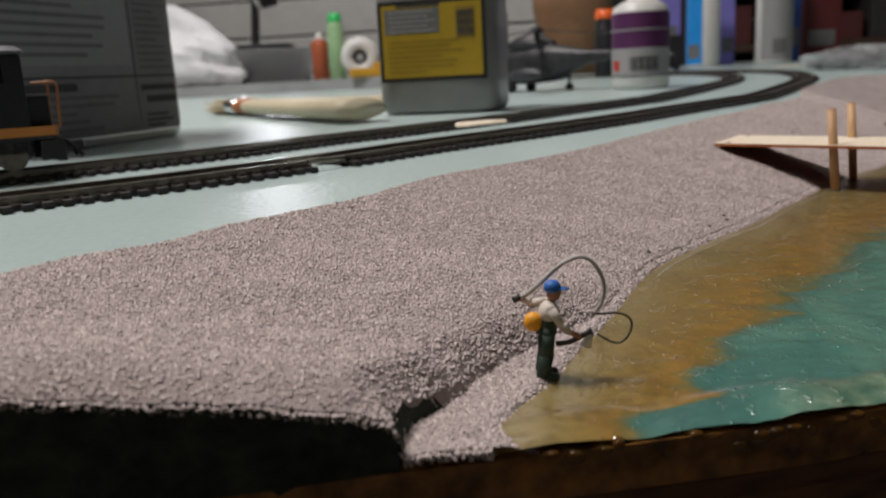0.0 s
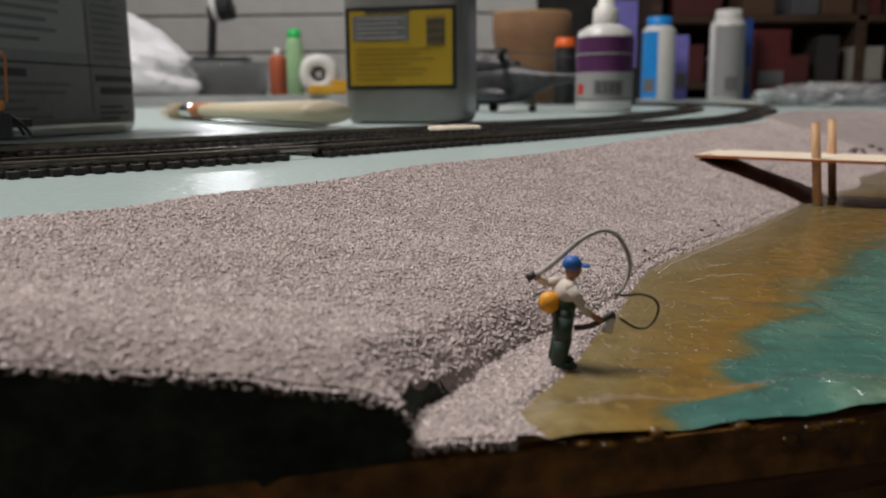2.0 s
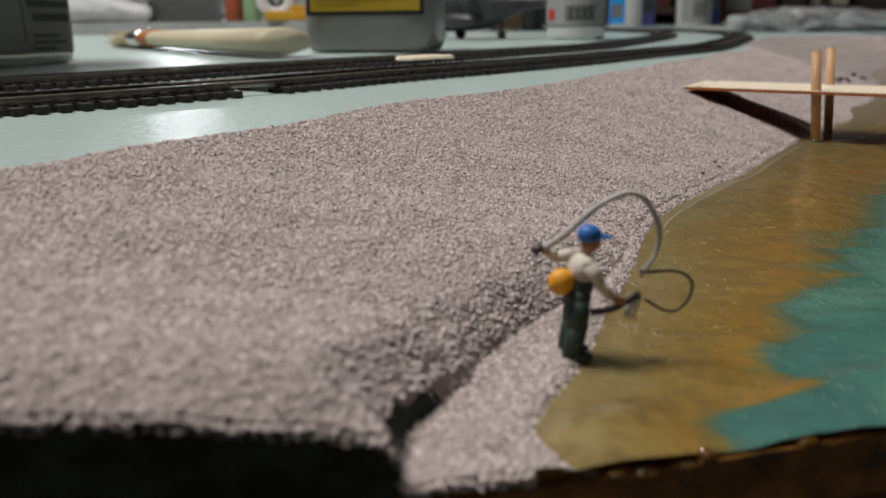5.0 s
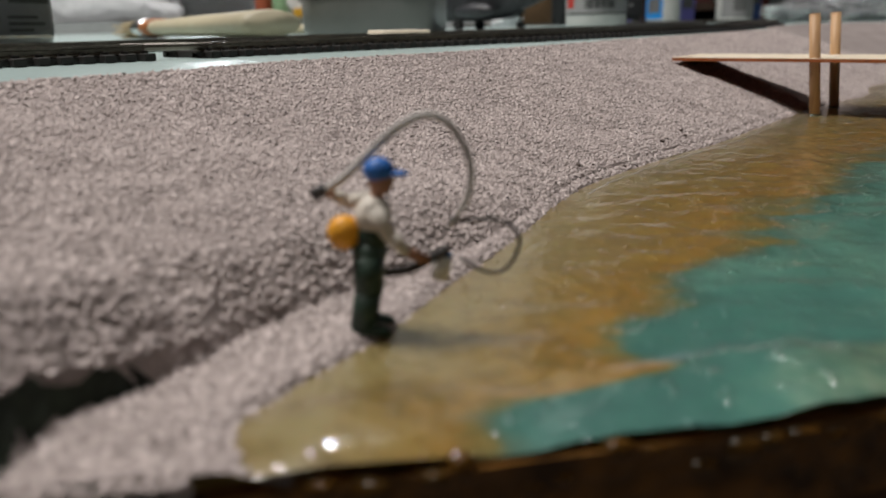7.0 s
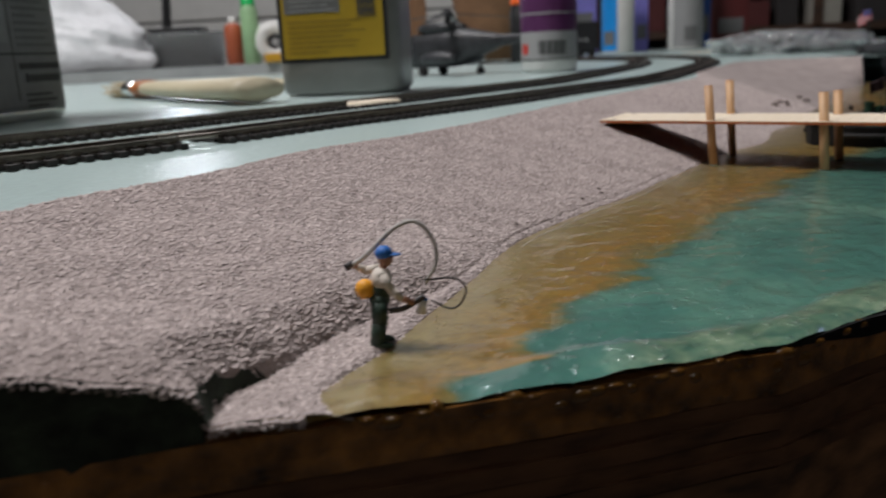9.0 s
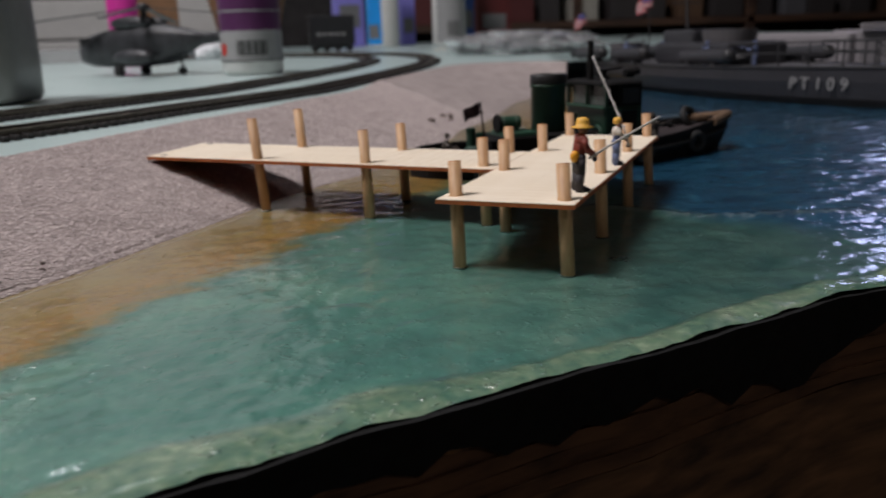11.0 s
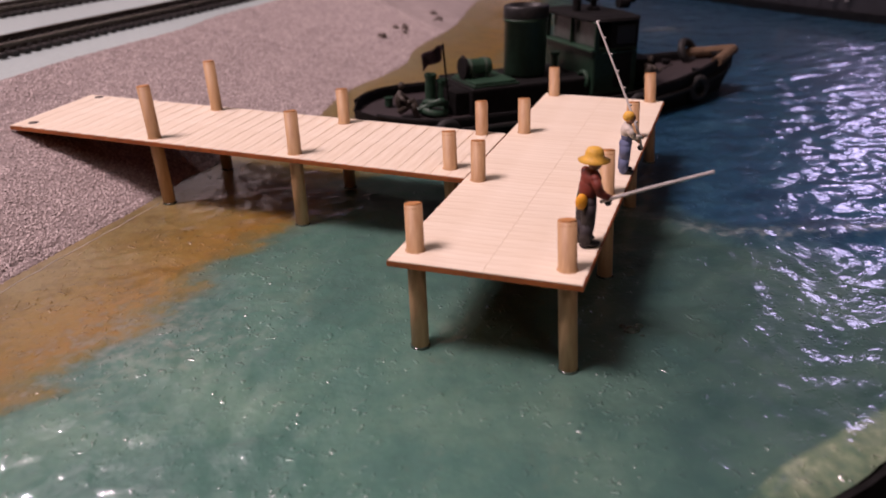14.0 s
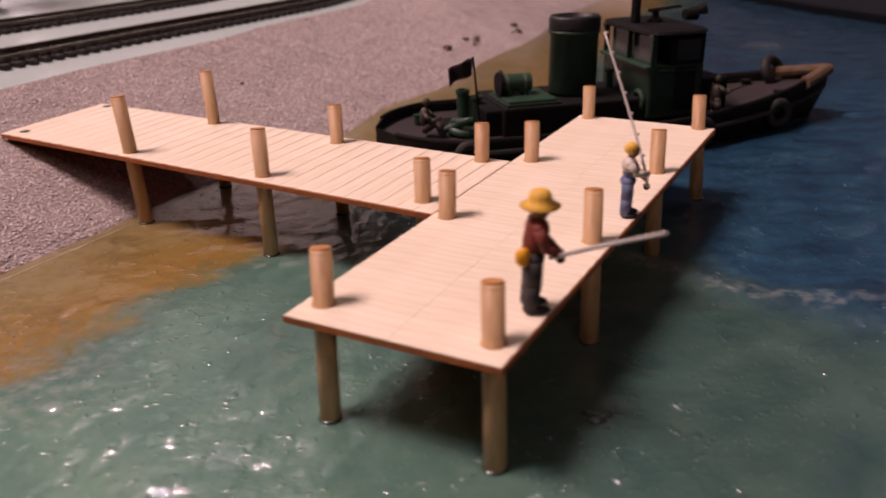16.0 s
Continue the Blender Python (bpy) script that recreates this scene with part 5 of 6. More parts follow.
for k, (x, y, c) in enumerate(((-.01, -.03, DENIM), (-.10, -.035, DENIM), (-.16, .02, CHARCOAL), (.10, -.035, DENIM), (.165, -.02, DENIM))):
    m = boat.matrix_world @ Vector((x * K, y * K, 0))
    figure("sailor_figurine", (m.x / K, m.y / K, .0315 if x > -.2 else .031), -60 + 50 * k, .026, [c], "blue painted sailor standing on boat deck", crewman)

# ---- pier and grey ship ----
pier = thing("pier", .95, .655, 0, -24, "dark pier on closely set brown pilings", "pier")
part("deck", box(bmesh.new(), (.055, .03, .0305), (.385, .10, .006), .001), NAVYD, pier)
# added dark sheet, in place of the shade under the pier
part("shade_sheet", box(bmesh.new(), (.06, -.008, .012), (.38, .004, .034)), WALLD, pier, "dark sheet standing in for shade behind the pilings")
part("cap_beam", box(bmesh.new(), (.055, -.022, .0255), (.385, .006, .007), .0008), PILING, pier)
for k in range(40):
    x = -.134 + .0096 * k
    part("piling", rod(bmesh.new(), (x, -.022 + .003 * math.sin(k * 2.3), -.01), (x + .001 * math.sin(k), -.022, .0235), .0034, .0031, 10), PILING, pier)
ship = thing("grey_ship", 1.10, .80, 0, -24, "pale grey model ship behind the pier", "ship")
part("hull", box(bmesh.new(), (.085, .05, .0295), (.53, .10, .067), .004), SHIP, ship)
part("stern_hull", box(bmesh.new(), (-.235, .147, .0295), (.035, .30, .063), .004, turned(0, 0, 24)), SHIP, ship)
part("boot_topping", box(bmesh.new(), (.085, .05, .0125), (.534, .104, .031), .004), NAVYD, ship, "dark lower hull")
part("bulwark", box(bmesh.new(), (.085, -.003, .0665), (.53, .004, .007), .001), SHIP, ship)
for x, w, h, z in ((.06, .10, .045, .063), (.20, .12, .07, .063), (-.02, .05, .02, .063)):
    blk = part("superstructure", box(bmesh.new(), (x, .06, z + h / 2), (w, .06, h), .003), SHIP, ship)
    part("window_band", box(bmesh.new(), (x, .0292, z + h * .75), (w * .8, .002, h * .12)), NAVYD, blk)
tub = part("gun_platform", lathe(bmesh.new(), [(.004, 0), (.026, .010), (.036, .014), (.036, .024), (.033, .024), (.033, .016)], 32, (-.085, .03, .072)), SHIP, ship)
part("platform_post", rod(bmesh.new(), (-.085, .03, .055), (-.085, .03, .076), .004, .004, 12), NAVYD, tub)
for k in range(2):
    lad = part("inclined_ladder", box(bmesh.new(), (-.11 + .03 * k, .02, .105), (.006, .004, .05), .001, turned(0, -40)), SHIP, ship, "pale inclined ladder")
    part("ladder_rail", box(bmesh.new(), (-.098 + .03 * k, .02, .105), (.003, .004, .05), 0, turned(0, -40)), SHIP, lad)


# ---- bench things ----
def strip(bm, r, a0, a1, z0, z1, index=0, n=10, c=(0, 0)):
    """A thin curved patch on a cylinder from angle a0 to a1 in degrees."""
    lo, hi = [], []
    for k in range(n + 1):
        a = radians(a0 + (a1 - a0) * k / n)
        lo.append(bm.verts.new((c[0] + r * math.cos(a), c[1] + r * math.sin(a), z0)))
        hi.append(bm.verts.new((c[0] + r * math.cos(a), c[1] + r * math.sin(a), z1)))
    for k in range(n):
        bm.faces.new((lo[k], lo[k + 1], hi[k + 1], hi[k])).material_index = index
    return bm


can = thing("solvent_can", -.198, .628, table_z(.628), 76.7, "tall square can wrapped in grey printed label", "can")
part("body", box(bmesh.new(), (0, 0, .165), (.180, .118, .33), .006), FERRULE, can)
wrap = part("label", box(bmesh.new(), (0, -.0004, .166), (.181, .1192, .322), .006), TIN, can, "grey paper label")
FACE = -.0602
part("label_panel", box(bmesh.new(), (-.025, FACE, .112), (.125, .0006, .115)), TINL, wrap)
rng = random.Random(3)
for a0, a1, z0, z1, n, m in ((-.082, .034, .060, .165, 17, INKS), (.046, .084, .052, .22, 34, INKS), (-.082, .034, .182, .31, 12, INKS), (-.082, .02, .012, .038, 5, INKS), (.048, .082, .010, .022, 3, INK)):
    for k in range(n):
        z = z0 + (z1 - z0) * k / n
        h = (z1 - z0) / n * .4
        e = a0 + (a1 - a0) * rng.uniform(.55, 1.0)
        part("print_line", box(bmesh.new(), ((a0 + e) / 2, FACE - .0004, z + h / 2), (e - a0, .0004, h)), m, wrap)
part("print_rule", box(bmesh.new(), (0, FACE - .0004, .0468), (.172, .0004, .0014)), INK, wrap)
part("column_rule", box(bmesh.new(), (.0405, FACE - .0003, .165), (.0008, .0004, .30)), INKS, wrap)
for x, z, w, h in ((.065, .0385, .040, .0042), (.067, .0300, .034, .0050), (-.045, .0405, .05, .005)):
    part("print_block", box(bmesh.new(), (x, FACE - .0005, z), (w, .0005, h)), INK, wrap)

jug = thing("plastic_jug", .081, .840, table_z(.84), -11.3, "smoky grey plastic jug with yellow label", "jug")
part("body", lathe(bmesh.new(), [(.030, 0), (.052, .0015), (.0555, .006), (.056, .03), (.056, .135), (.053, .15), (.040, .175), (.022, .192), (.018, .197), (.018, .212)], 64, sx=1.0, sy=.66, power=5.5), JUG, jug, "smoky grey body", smooth=True)
part("cap", lathe(bmesh.new(), [(.021, 0), (.022, .002), (.022, .018), (.020, .020)], 28, (0, 0, .21)), SATINBLACK, jug, smooth=True)
front = -.0372
lab = part("label", box(bmesh.new(), (-.0005, front, .0645), (.098, .0006, .0695), .0002), BLACK, jug, "black bordered label")
part("label_field", box(bmesh.new(), (-.0005, front - .0004, .0645), (.091, .0005, .0625)), YELLOW, lab, "yellow label field")
part("grey_box", box(bmesh.new(), (-.018, front - .0008, .0815), (.050, .0004, .021)), INKS, lab)
for k in range(5):
    part("print_line", box(bmesh.new(), (-.018 - .003 * (k % 2), front - .0011, .0895 - .004 * k), (.042 - .006 * (k % 2), .0003, .0014)), TINL, lab)
for k in range(7):
    w = (.066, .058, .07, .05, .064, .06, .036)[k]
    part("print_line", box(bmesh.new(), (-.041 + w / 2, front - .0008, .064 - .0043 * k), (w, .0003, .0013)), mat("olive print", (.26, .17, .015), .6), lab)
part("title_bar", box(bmesh.new(), (-.012, front - .0008, .0945), (.040, .0003, .0022)), INK, lab)
part("code_panel", box(bmesh.new(), (.0305, front - .0008, .0785), (.017, .0003, .027)), mat("dull ochre panel", (.30, .2, .02), .6), lab)
for k in range(10):
    part("bar", box(bmesh.new(), (.0305, front - .0011, .0675 + .0023 * k), (.015, .0003, .0009 + .0005 * (k % 3))), INK, lab)

glue = thing("glue_bottle", .315, 1.175, table_z(1.175), -100, "milky squeeze bottle with purple label and cap", "bottle")
part("body", lathe(bmesh.new(), [(.028, 0), (.0345, .001), (.0365, .006), (.0365, .095), (.034, .104), (.022, .111), (.0125, .114), (.0125, .118)], 40), MILKY, glue, smooth=True)
nozzle = part("cap", lathe(bmesh.new(), [(.016, 0), (.0165, .002), (.0155, .020), (.011, .023), (.009, .038), (.007, .041)], 24, (0, 0, .113)), WHITE, glue, "white screw cap", smooth=True)
lab = part("label", strip(bmesh.new(), .0369, -180, 180, .052, .096, n=48), PURPLE, glue, "deep purple wrap label", smooth=True)
part("label_band", strip(bmesh.new(), .0370, -180, 180, .016, .052, n=48), TINL, glue, "pale printed band", smooth=True)
part("rule", strip(bmesh.new(), .0374, -180, 180, .0735, .0755, n=48), TINL, lab, smooth=True)
part("rule", strip(bmesh.new(), .0374, -180, 180, .0165, .0178, n=48), INK, lab, smooth=True)
part("hazard_square", strip(bmesh.new(), .0374, -64, -44, .024, .037, n=6), RED, lab)
for k in range(14):
    part("bar", strip(bmesh.new(), .0374, -20 + 4.2 * k, -18.2 + 4.2 * k + (k % 3), .023, .041, n=2), INK, lab)

# paint brushes
def brush(x, y, turn, length, wide, thick, label, mats):
    b = thing("paint_brush", x, y, table_z(y), turn, label, "brush", "paint brushes")
    bm = bmesh.new()
    rings = []
    for k in range(25):
        u = k / 24
        w = wide * (.36 + .14 * math.sin(u * math.pi) ** 2 + .22 * u ** 3)
        h = thick * (.42 + .14 * u)
        if u > .97:
            w, h = w * .8, h * .8
        rings.append([bm.verts.new((length * (.28 + .72 * u), w * math.cos(a) * (1 if abs(math.cos(a)) < .8 else .97) + wide * .1 * u ** 2, thick * .55 + h * math.sin(a))) for a in (2 * math.pi * j / 16 for j in range(16))])
    for a_, b_ in zip(rings, rings[1:]):
        for j in range(16):
            bm.faces.new((a_[j], a_[(j + 1) % 16], b_[(j + 1) % 16], b_[j]))
    bm.faces.new(rings[0])
    bm.faces.new(rings[-1])
    part("handle", bm, mats[0], b, smooth=True)
    part("painted_band", lathe(bmesh.new(), [(.0, 0), (wide * .37, 0), (wide * .38, .01), (wide * .36, .035), (0, .036)], 20, sx=thick / wide * 1.35), mats[1], b, smooth=True).matrix_local = pose(length * .27 * K, 0, thick * .55 * K, 0, 90, 0)
    part("ferrule", lathe(bmesh.new(), [(0, 0), (wide * .40, 0), (wide * .42, .004), (wide * .40, .008), (wide * .42, .02), (wide * .40, .03), (0, .03)], 20, sx=thick / wide * 1.3), FERRULE, b, "bright metal ferrule", smooth=True).matrix_local = pose(length * .20 * K, 0, thick * .55 * K, 0, 90, 0)
    bm = bmesh.new()
    r2 = random.Random(7)
    for k in range(90):
        a, q = r2.uniform(0, 2 * math.pi), math.sqrt(r2.random())
        yy, zz = wide * .40 * q * math.cos(a), thick * .5 * q * math.sin(a)
        rod(bm, (length * .205, yy, thick * .55 + zz), (r2.uniform(0, .03), yy * 1.25, thick * .5 + zz * 1.1), .0010, .0006, 5)
    part("bristles", bm, BRISTLE, b)
    return b


brush(-.222, 1.075, -55.5, .425, .044, .018, "worn cream handled paint brush on table", (BRUSHWOOD, RUST))
brush(-.21, 1.23, -38, .28, .022, .010, "thin cream handled paint brush on table", (BRUSHWOOD, BRUSHWOOD))


# ---- locomotive ----
def locomotive(x, y, turn):
    l = thing("locomotive", x, y, table_z(y) + .0052, turn, "black model locomotive with orange stripe on track", "locomotive")
    part("frame", box(bmesh.new(), (-.075, 0, .0155), (.150, .027, .004), .0006), BLACK, l)
    part("hood", box(bmesh.new(), (-.095, 0, .030), (.105, .019, .026), .002), SATINBLACK, l)
    cab = part("cab", box(bmesh.new(), (-.027, 0, .0345), (.034, .027, .034), .0018), SATINBLACK, l, "satin black cab")
    part("cab_roof", lathe(bmesh.new(), [(.0, .0), (.0185, 0), (.0185, .0012), (.015, .0035), (0, .004)], 32, (-.027, 0, .0512), sx=1.05, sy=.82, power=6), mat("grey roof paint", (.12, .12, .13), .45), cab)
    for s in (-1, 1):
        part("cab_window", box(bmesh.new(), (-.027, s * .0136, .043), (.017, .0006, .009), .0003), mat("dark glazing", (.01, .012, .016), .1), cab)
        part("stripe", box(bmesh.new(), (-.075, s * .0137, .0172), (.149, .0006, .0042)), ORANGE, l, "orange side stripe")
    part("front_stripe", box(bmesh.new(), (.0003, 0, .0172), (.0006, .026, .0042)), ORANGE, l)
    part("nose", box(bmesh.new(), (-.006, 0, .025), (.011, .017, .016), .0015), SATINBLACK, l)
    part("pilot", box(bmesh.new(), (.001, 0, .0085), (.004, .025, .011), .0006), BLACK, l)
    part("coupler", box(bmesh.new(), (.0075, 0, .0095), (.011, .0035, .004), .0008), BLACK, l)
    for s in (-1, 1):
        part("handrail", tube(bmesh.new(), spline([(.002, s * .0115, .0185), (.0025, s * .0118, .030), (.0025, s * .0115, .038), (-.004, s * .0115, .0385)], 14), .0006, 6), RUST, l)
        part("step", box(bmesh.new(), (-.004, s * .012, .0085), (.007, .004, .009), .0004), BLACK, l)
        part("air_hose", tube(bmesh.new(), spline([(.003, s * .006, .013), (.008, s * .0065, .009), (.011, s * .007, .004)], 10), .0008, 6), RUBBER, l)
    for tx in (-.032, -.118):
        tr = part("bogie", box(bmesh.new(), (tx, 0, .0105), (.044, .020, .008), .0012), BLACK, l)
        for dx in (-.013, .013):
            for s in (-1, 1):
                part("wheel", rod(bmesh.new(), (tx + dx, s * .0080, .0062), (tx + dx, s * .0100, .0062), .0062, .0062, 18), RAIL, tr)
    return l


def on_track(offset, distance):
    p = track_path(offset)
    acc = 0.0
    for a, b in zip(p, p[1:]):
        acc += (b - a).length
        if acc > distance:
            d = b - a
            return a.x, a.y, math.degrees(math.atan2(d.y, d.x))


locomotive(*on_track(.095, .712))

# ---- helicopter ----
heli = thing("helicopter", .185, 1.275, table_z(1.275), 141, "mottled grey model helicopter on small wheels", "helicopter")
bm = bmesh.new()
rings = []
for u, w, lo, hi in ((.115, .006, .026, .036), (.105, .016, .016, .046), (.085, .022, .012, .054), (.05, .025, .011, .060), (0, .026, .011, .064), (-.035, .024, .014, .064), (-.055, .016, .024, .060), (-.09, .008, .036, .053), (-.135, .005, .041, .051), (-.15, .004, .042, .052)):
    rings.append([bm.verts.new((u, w * math.copysign(abs(math.cos(a)) ** .6, math.cos(a)), (lo + hi) / 2 + (hi - lo) / 2 * math.copysign(abs(math.sin(a)) ** .7, math.sin(a)))) for a in (2 * math.pi * j / 20 for j in range(20))])
for a_, b_ in zip(rings, rings[1:]):
    for j in range(20):
        bm.faces.new((a_[j], a_[(j + 1) % 20], b_[(j + 1) % 20], b_[j]))
bm.faces.new(rings[0])
bm.faces.new(rings[-1])
part("fuselage", bm, HELI, heli, smooth=True)
fin = part("tail_fin", box(bmesh.new(), (-.150, 0, .066), (.020, .004, .034), .001, turned(0, 25)), HELI, heli)
part("tail_rotor", box(bmesh.new(), (-.158, .006, .078), (.004, .001, .050), 0, turned(0, 20)), NAVYD, fin)
part("tailplane", box(bmesh.new(), (-.145, 0, .052), (.014, .05, .002), .0005), HELI, heli)
for s in (-1, 1):
    pod = part("sponson", ball(bmesh.new(), (-.005, s * .032, .024), (.034, .010, .010), 14), HELI, heli, smooth=True)
    part("wheel", rod(bmesh.new(), (.03, s * .020, .0068), (.03, s * .027, .0068), .0068, .0068, 16), RUBBER, heli)
    part("wheel_leg", rod(bmesh.new(), (.03, s * .022, .007), (.02, s * .022, .02), .0016, .0016, 8), NAVYD, heli)
    part("engine_pod", ball(bmesh.new(), (.01, s * .014, .066), (.035, .010, .009), 14), HELI, heli, smooth=True)
    part("cockpit_glass", box(bmesh.new(), (.088, s * .019, .045), (.022, .003, .010), .001), BLACK, heli)
part("tail_wheel", rod(bmesh.new(), (-.055, -.003, .005), (-.055, .003, .005), .005, .005, 14), RUBBER, heli)
part("tail_wheel_leg", rod(bmesh.new(), (-.055, 0, .005), (-.055, 0, .03), .0016, .0016, 8), NAVYD, heli)
head = part("rotor_mast", lathe(bmesh.new(), [(.005, .06), (.004, .082), (.009, .083), (.009, .088), (.003, .091)], 16), NAVYD, heli)
for k in range(4):
    a = radians(28 + 90 * k)
    bl = part("rotor_blade", box(bmesh.new(), (.085, 0, 0), (.16, .009, .0012), .0004), NAVYD, heli)
    bl.matrix_local = pose(0, 0, .086 * K, 0, 6, math.degrees(a))


# ---- far clutter ----
def crumple(name, x, y, z, sx, sy, sz, seed, material, label, category, sharp=1.0, lean=0.0):
    bm = bmesh.new()
    bmesh.ops.create_icosphere(bm, subdivisions=5, radius=1)
    for v in bm.verts:
        p = v.co.copy()
        k = 1 + .30 * noise.noise(p * 1.6 + Vector((seed, 0, 0))) + .16 * abs(noise.noise(p * 4.2 + Vector((0, seed, 0)))) * sharp + .07 * abs(noise.noise(p * 10 + Vector((0, 0, seed)))) * sharp
        v.co = Vector((p.x * k * sx, p.y * k * sy, max(0.0, (p.z * k * .62 + .42)) * sz * (1 - .45 * p.x * lean)))
    ob = part(name, bm, material, smooth=sharp < 1)
    ob.matrix_world = pose(x * K, y * K, z * K, 0, 0, 0 if lean else seed * 20)
    return tagged(ob, label, category)


LEDGE = .066
slab("back_bench", (-1.0, 2.78, LEDGE / 2 - .012), (2.4, 1.30, LEDGE + .024), mat("grey bench top", (.36, .37, .37), .6, scale=10), "grey raised bench behind the table", "bench")
crumple("plastic_bag", -.80, 2.32, LEDGE, .22, .12, .21, 3, BAGWHITE, "white crumpled plastic bag on back bench", "bag", .6, 1.0)
crumple("plastic_wrap", .83, 1.62, table_z(1.62), .11, .13, .036, 5, CLEAR, "clear crinkled plastic film lying on table", "plastic film", 2.6)

tray = thing("plastic_tray", -.53, 2.42, LEDGE, 4, "clear plastic tub of dark scenery foam", "tub")
part("tub", lathe(bmesh.new(), [(.105, 0), (.125, .085), (.132, .088), (.132, .092), (.122, .092), (.102, .006)], 40, sx=1.0, sy=.7, power=4), CLEAR, tray, smooth=True)
part("filling", lathe(bmesh.new(), [(.09, .008), (.115, .07), (.08, .085), (.02, .092)], 30, sx=1.0, sy=.68, power=3), TRAYDARK, tray, smooth=True)
part("lid", box(bmesh.new(), (-.01, 0, .102), (.15, .09, .012), .004), BLACK, tray, "black lid")


def bottle(name, x, y, z, r, h, body_m, cap_m, label, cap_r=.45, band=None, category="bottle"):
    b = thing(name, x, y, z, 0, label, category)
    part("body", lathe(bmesh.new(), [(r * .9, 0), (r, r * .08), (r, h * .78), (r * .85, h * .83), (r * cap_r, h * .87)], 28), body_m, b, smooth=True)
    part("cap", lathe(bmesh.new(), [(r * cap_r, h * .86), (r * cap_r * 1.05, h * .87), (r * cap_r * .9, h), (r * cap_r * .5, h)], 20), cap_m, b, smooth=True)
    if band:
        part("label", strip(bmesh.new(), r * 1.01, -180, 180, h * .12, h * .6, n=24), band, b, smooth=True)
    return b


bottle("glue_bottle", -.292, 2.2, LEDGE, .022, .165, GREENPALE, GREENCAP, "pale green bottle with bright green cap", .8)
bottle("paint_bottle", -.345, 2.24, LEDGE, .022, .12, mat("dull orange bottle", (.42, .10, .04), .5), WHITE, "dull orange paint bottle on back bench")
roll = thing("tape_roll", -.232, 2.2, LEDGE, 8, "white and black roll of tape on edge", "tape")
part("ring", torus(bmesh.new(), (0, 0, .052), .034, .018, turned(90), 32), WHITE, roll, smooth=True)
part("core", torus(bmesh.new(), (0, 0, .052), .018, .009, turned(90), 28), BLACK, roll, smooth=True)
bm = box(bmesh.new(), (0, 0, .012), (.10, .03, .022), .006)
box(bm, (.03, 0, .028), (.04, .024, .016), .004)
ob = tagged(part("hand_tool", bm, mat("yellow tool plastic", (.62, .33, .02), .5)), "yellow and orange hand tool on bench", "tool")
ob.matrix_world = pose(-.20 * K, 2.14 * K, LEDGE * K, 0, 0, 20)
clamp = thing("clamp_lamp", -.64, 2.62, LEDGE, 0, "black clamp lamp with white shade rim", "lamp")
part("stem", rod(bmesh.new(), (0, 0, 0), (.02, 0, .24), .014, .012, 14), BLACK, clamp)
part("head", lathe(bmesh.new(), [(.02, 0), (.035, .03), (.038, .07), (.03, .075)], 24), BLACK, clamp).matrix_local = pose(.01 * K, 0, .25 * K, 0, 75, 0)
part("rim", torus(bmesh.new(), (.03, 0, .262), .032, .010, turned(0, 75)), WHITE, clamp, "white rim")
tub_ = thing("cardboard_tub", .352, 2.62, table_z(2.62), 0, "brown cardboard tub with folded rim", "tub")
part("wall", lathe(bmesh.new(), [(.075, 0), (.10, .11), (.118, .19), (.12, .26), (.112, .26), (.10, .20)], 36, sy=.8), CARD, tub_, smooth=True)
part("rim", torus(bmesh.new(), (0, 0, .26), .113, .007, Matrix.Diagonal((1, .8, 1))), mat("tan card edge", (.4, .25, .10), .8), tub_)
bottle("capped_bottle", .372, 2.0, table_z(2.0), .024, .15, BLACK, BRIGHTORANGE, "black bottle with wide bright orange cap", .95)
crumple("paper_wad", .25, 2.02, table_z(2.02), .032, .03, .045, 9, BAGWHITE, "white crumpled paper wad on table", "paper")


def spray_can(x, y, r, h, body_m, label, band, top):
    b = thing("spray_can", x, y, table_z(y), 0, label, "spray can", "spray cans")
    part("body", lathe(bmesh.new(), [(r * .95, 0), (r, .004), (r, h * .84), (r * .9, h * .87), (r * .72, h * .90)], 36), body_m, b, smooth=True)
    part("cap", lathe(bmesh.new(), [(r * .76, h * .88), (r * .78, h * .89), (r * .74, h), (r * .6, h)], 30), top, b, smooth=True)
    lab = part("label", strip(bmesh.new(), r * 1.006, band[0], band[1], h * .03, h * .82, n=16), band[2], b, smooth=True)
    part("print_block", strip(bmesh.new(), r * 1.012, band[0] + 40, band[0] + 85, h * .1, h * .26, n=6), INKS, lab)
    return b


spray_can(.779, 2.79, .052, .265, WHITE, "white and bright blue spray can", (-200, -105, BLUE), BLUE)
spray_can(1.0, 2.79, .055, .285, WHITE, "tall white spray can with printed label", (-150, -40, TINL), WHITE)
for x, y, w, h, m, label in ((.06, 2.72, .19, .20, CARD, "brown cardboard carton standing behind the helicopter"), (.70, 3.02, .10, .34, LAVENDER, "lavender carton standing on the table"), (.90, 3.0, .05, .22, LAVENDER, "narrow lavender carton behind spray cans"), (1.10, 2.95, .05, .27, DEEPBLUE, "deep blue carton beside white spray can"), (1.23, 3.05, .13, .24, mat("dark red carton", (.10, .015, .015), .6), "dark red carton in shadow")):
    b = thing("carton", x, y, table_z(y), 3, label, "carton", "cartons behind")
    part("box", box(bmesh.new(), (0, 0, h / 2), (w, .07, h), .003), m, b)
    part("printed_panel", box(bmesh.new(), (0, -.0356, h * .30), (w * .7, .001, h * .22)), INKS, b)
bottle("magenta_bottle", .085, 1.95, table_z(1.95), .03, .22, MAGENTA, WHITE, "magenta bottle standing behind the helicopter")
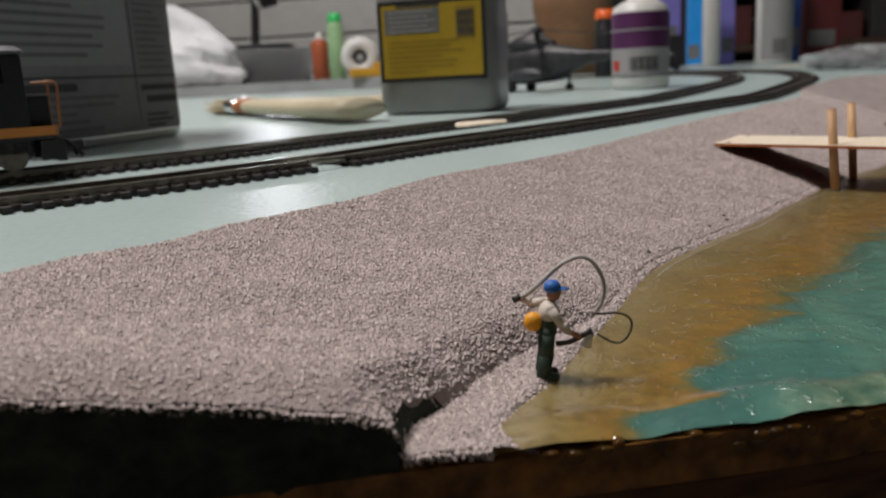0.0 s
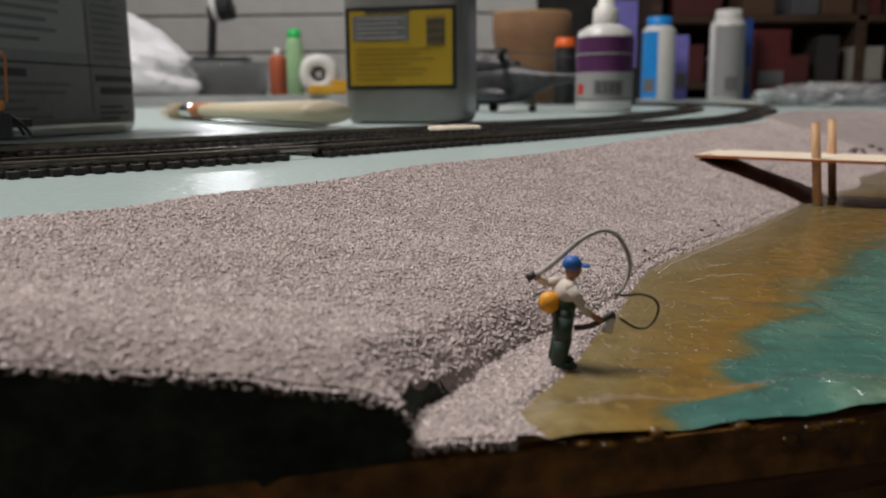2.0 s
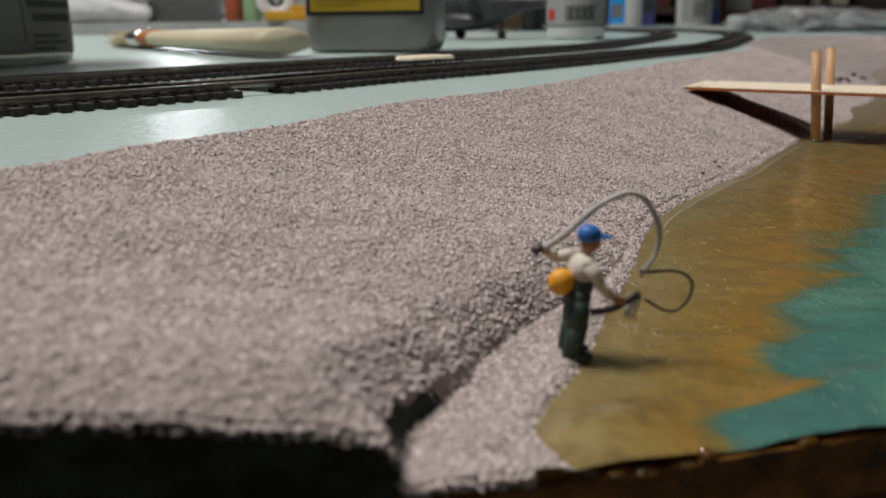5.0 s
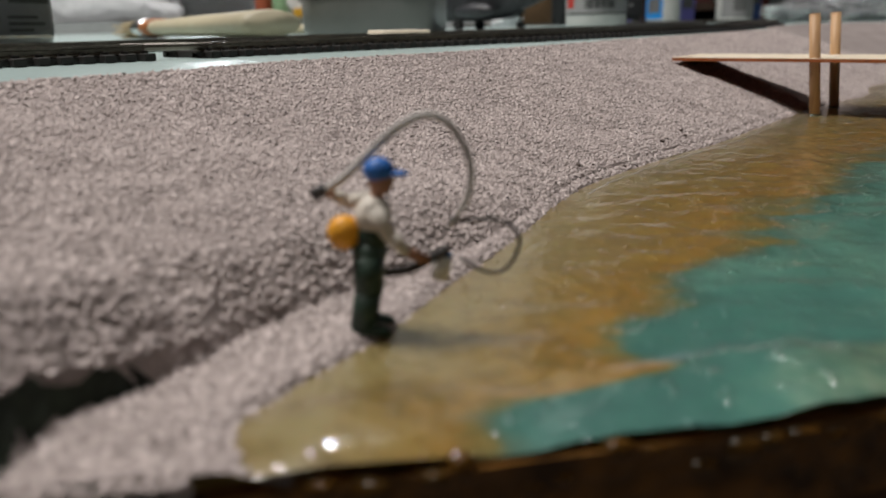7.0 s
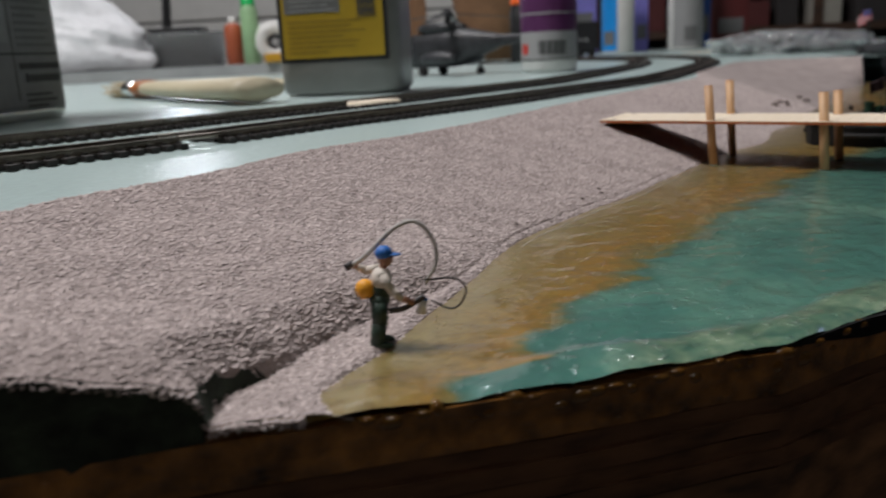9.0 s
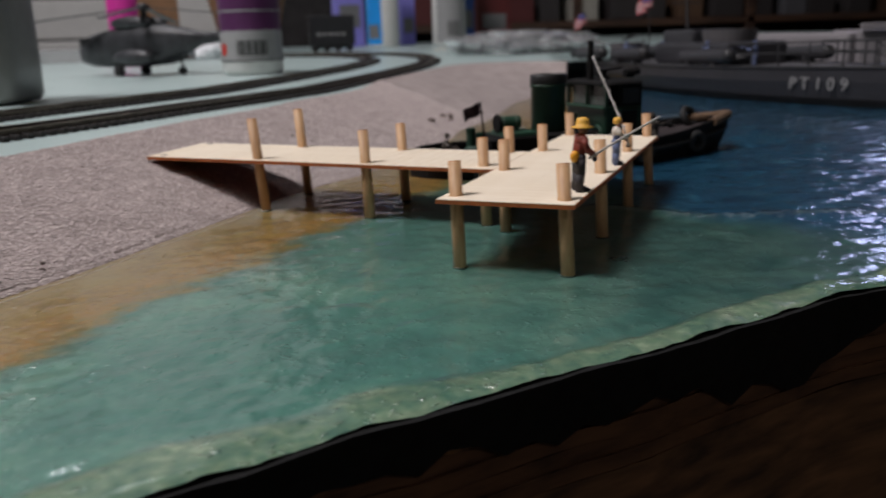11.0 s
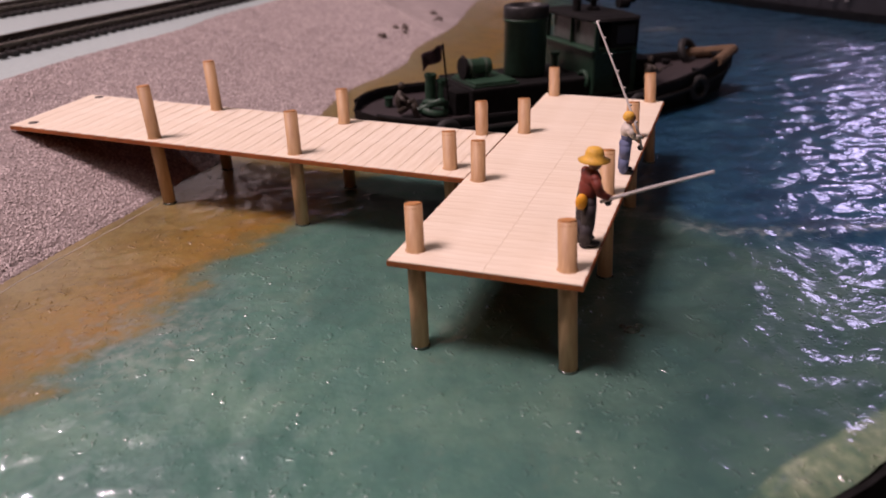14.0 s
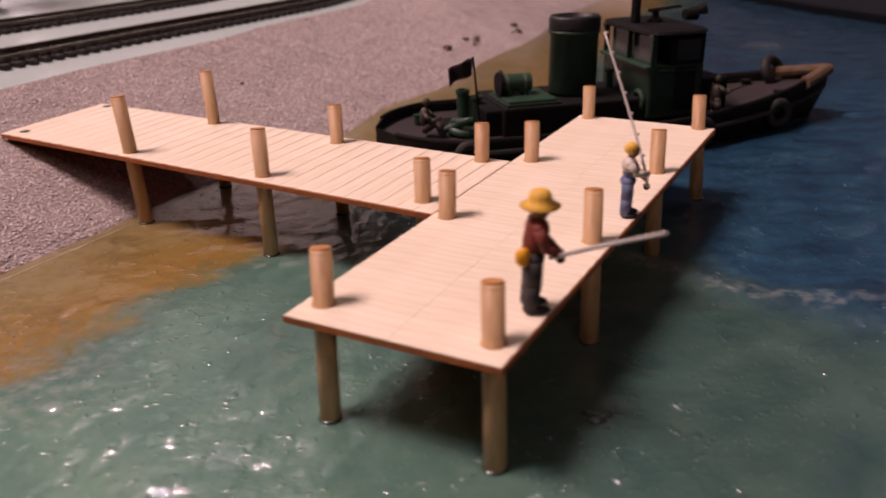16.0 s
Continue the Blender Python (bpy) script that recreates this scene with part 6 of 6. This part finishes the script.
wagon = thing("freight_wagon", .555, 2.33, table_z(2.33), -4, "black model freight wagon with white lettering", "wagon")
part("body", box(bmesh.new(), (0, 0, .055), (.12, .045, .075), .003), SATINBLACK, wagon)
part("underframe", box(bmesh.new(), (0, 0, .013), (.11, .03, .01), .002), BLACK, wagon)
for k in range(4):
    part("wheel", rod(bmesh.new(), (-.045 + .03 * k, -.02, .0085), (-.045 + .03 * k, .02, .0085), .0085, .0085, 14), BLACK, wagon)
for k in range(5):
    part("lettering_bar", box(bmesh.new(), (-.035 + .016 * k, -.0228, .045), (.010, .0006, .006)), LETTER, wagon)

# dark shelves at the far right
shelf = thing("shelf_unit", 2.15, 3.62, -1.36, 0, "dark stained shelving unit crowded with boxes", "shelf")
for z in (.9, 1.46, 1.72, 2.0):
    part("shelf_board", box(bmesh.new(), (0, 0, z), (2.5, .34, .03), .004), SHELF, shelf)
for x in (-1.22, -.4, .45, 1.22):
    part("upright", box(bmesh.new(), (x, 0, 1.2), (.04, .34, 2.4), .004), SHELF, shelf)
part("back_panel", box(bmesh.new(), (0, .18, 1.2), (2.5, .02, 2.4)), WALLD, shelf)
rng = random.Random(11)
tones = [mat("dark box", (.035, .03, .03), .7), mat("brown box", (.10, .055, .03), .8), mat("grey bin", (.10, .10, .11), .5), mat("maroon box", (.09, .02, .02), .6), mat("ivory box", (.34, .32, .28), .7)]
for z in (1.475, 1.735):
    x = -1.15
    while x < 1.1:
        w, h = rng.uniform(.07, .2), rng.uniform(.08, .2)
        b = tagged(part("storage_box", box(bmesh.new(), (0, 0, h / 2), (w, .2, h), .004), rng.choice(tones)), "plain storage box on the dark shelf", "box", "shelf boxes")
        b.matrix_world = pose((2.15 + x + w / 2) * K, 3.56 * K, (z - 1.36) * K)
        x += w + rng.uniform(.01, .09)

# dark pebbles and scraps on the sand; far clusters stand in for soft dips
rng = random.Random(21)
for u_, v_, n_ in ((.60, .22, 4), (.66, .16, 4), (.56, .30, 2), (.155, .06, 4), (.20, .10, 3), (.42, .55, 2), (.30, .7, 1)):
    for k in range(n_):
        i = int((u_ + rng.uniform(-.012, .012)) * (NU - 1))
        p = sand_point(i, v_ + rng.uniform(-.05, .05))
        r = rng.uniform(.0008, .0019) * (1.6 if u_ > .5 else .5)
        bm = bmesh.new()
        bmesh.ops.create_icosphere(bm, subdivisions=2, radius=r)
        for v in bm.verts:
            v.co *= 1 + .4 * noise.noise(v.co / r * 1.3 + Vector((k, u_ * 9, 0)))
            v.co.z *= .7
        ob = tagged(part("pebble", bm, mat("dark brown scrap", (.10, .075, .065), .9) if k == 0 else bpy.data.materials["dark brown scrap"]), "small dark brown lump on the sand", "pebble", "dark pebbles")
        ob.matrix_world = pose(p.x * K, p.y * K, (p.z + r * .25) * K)
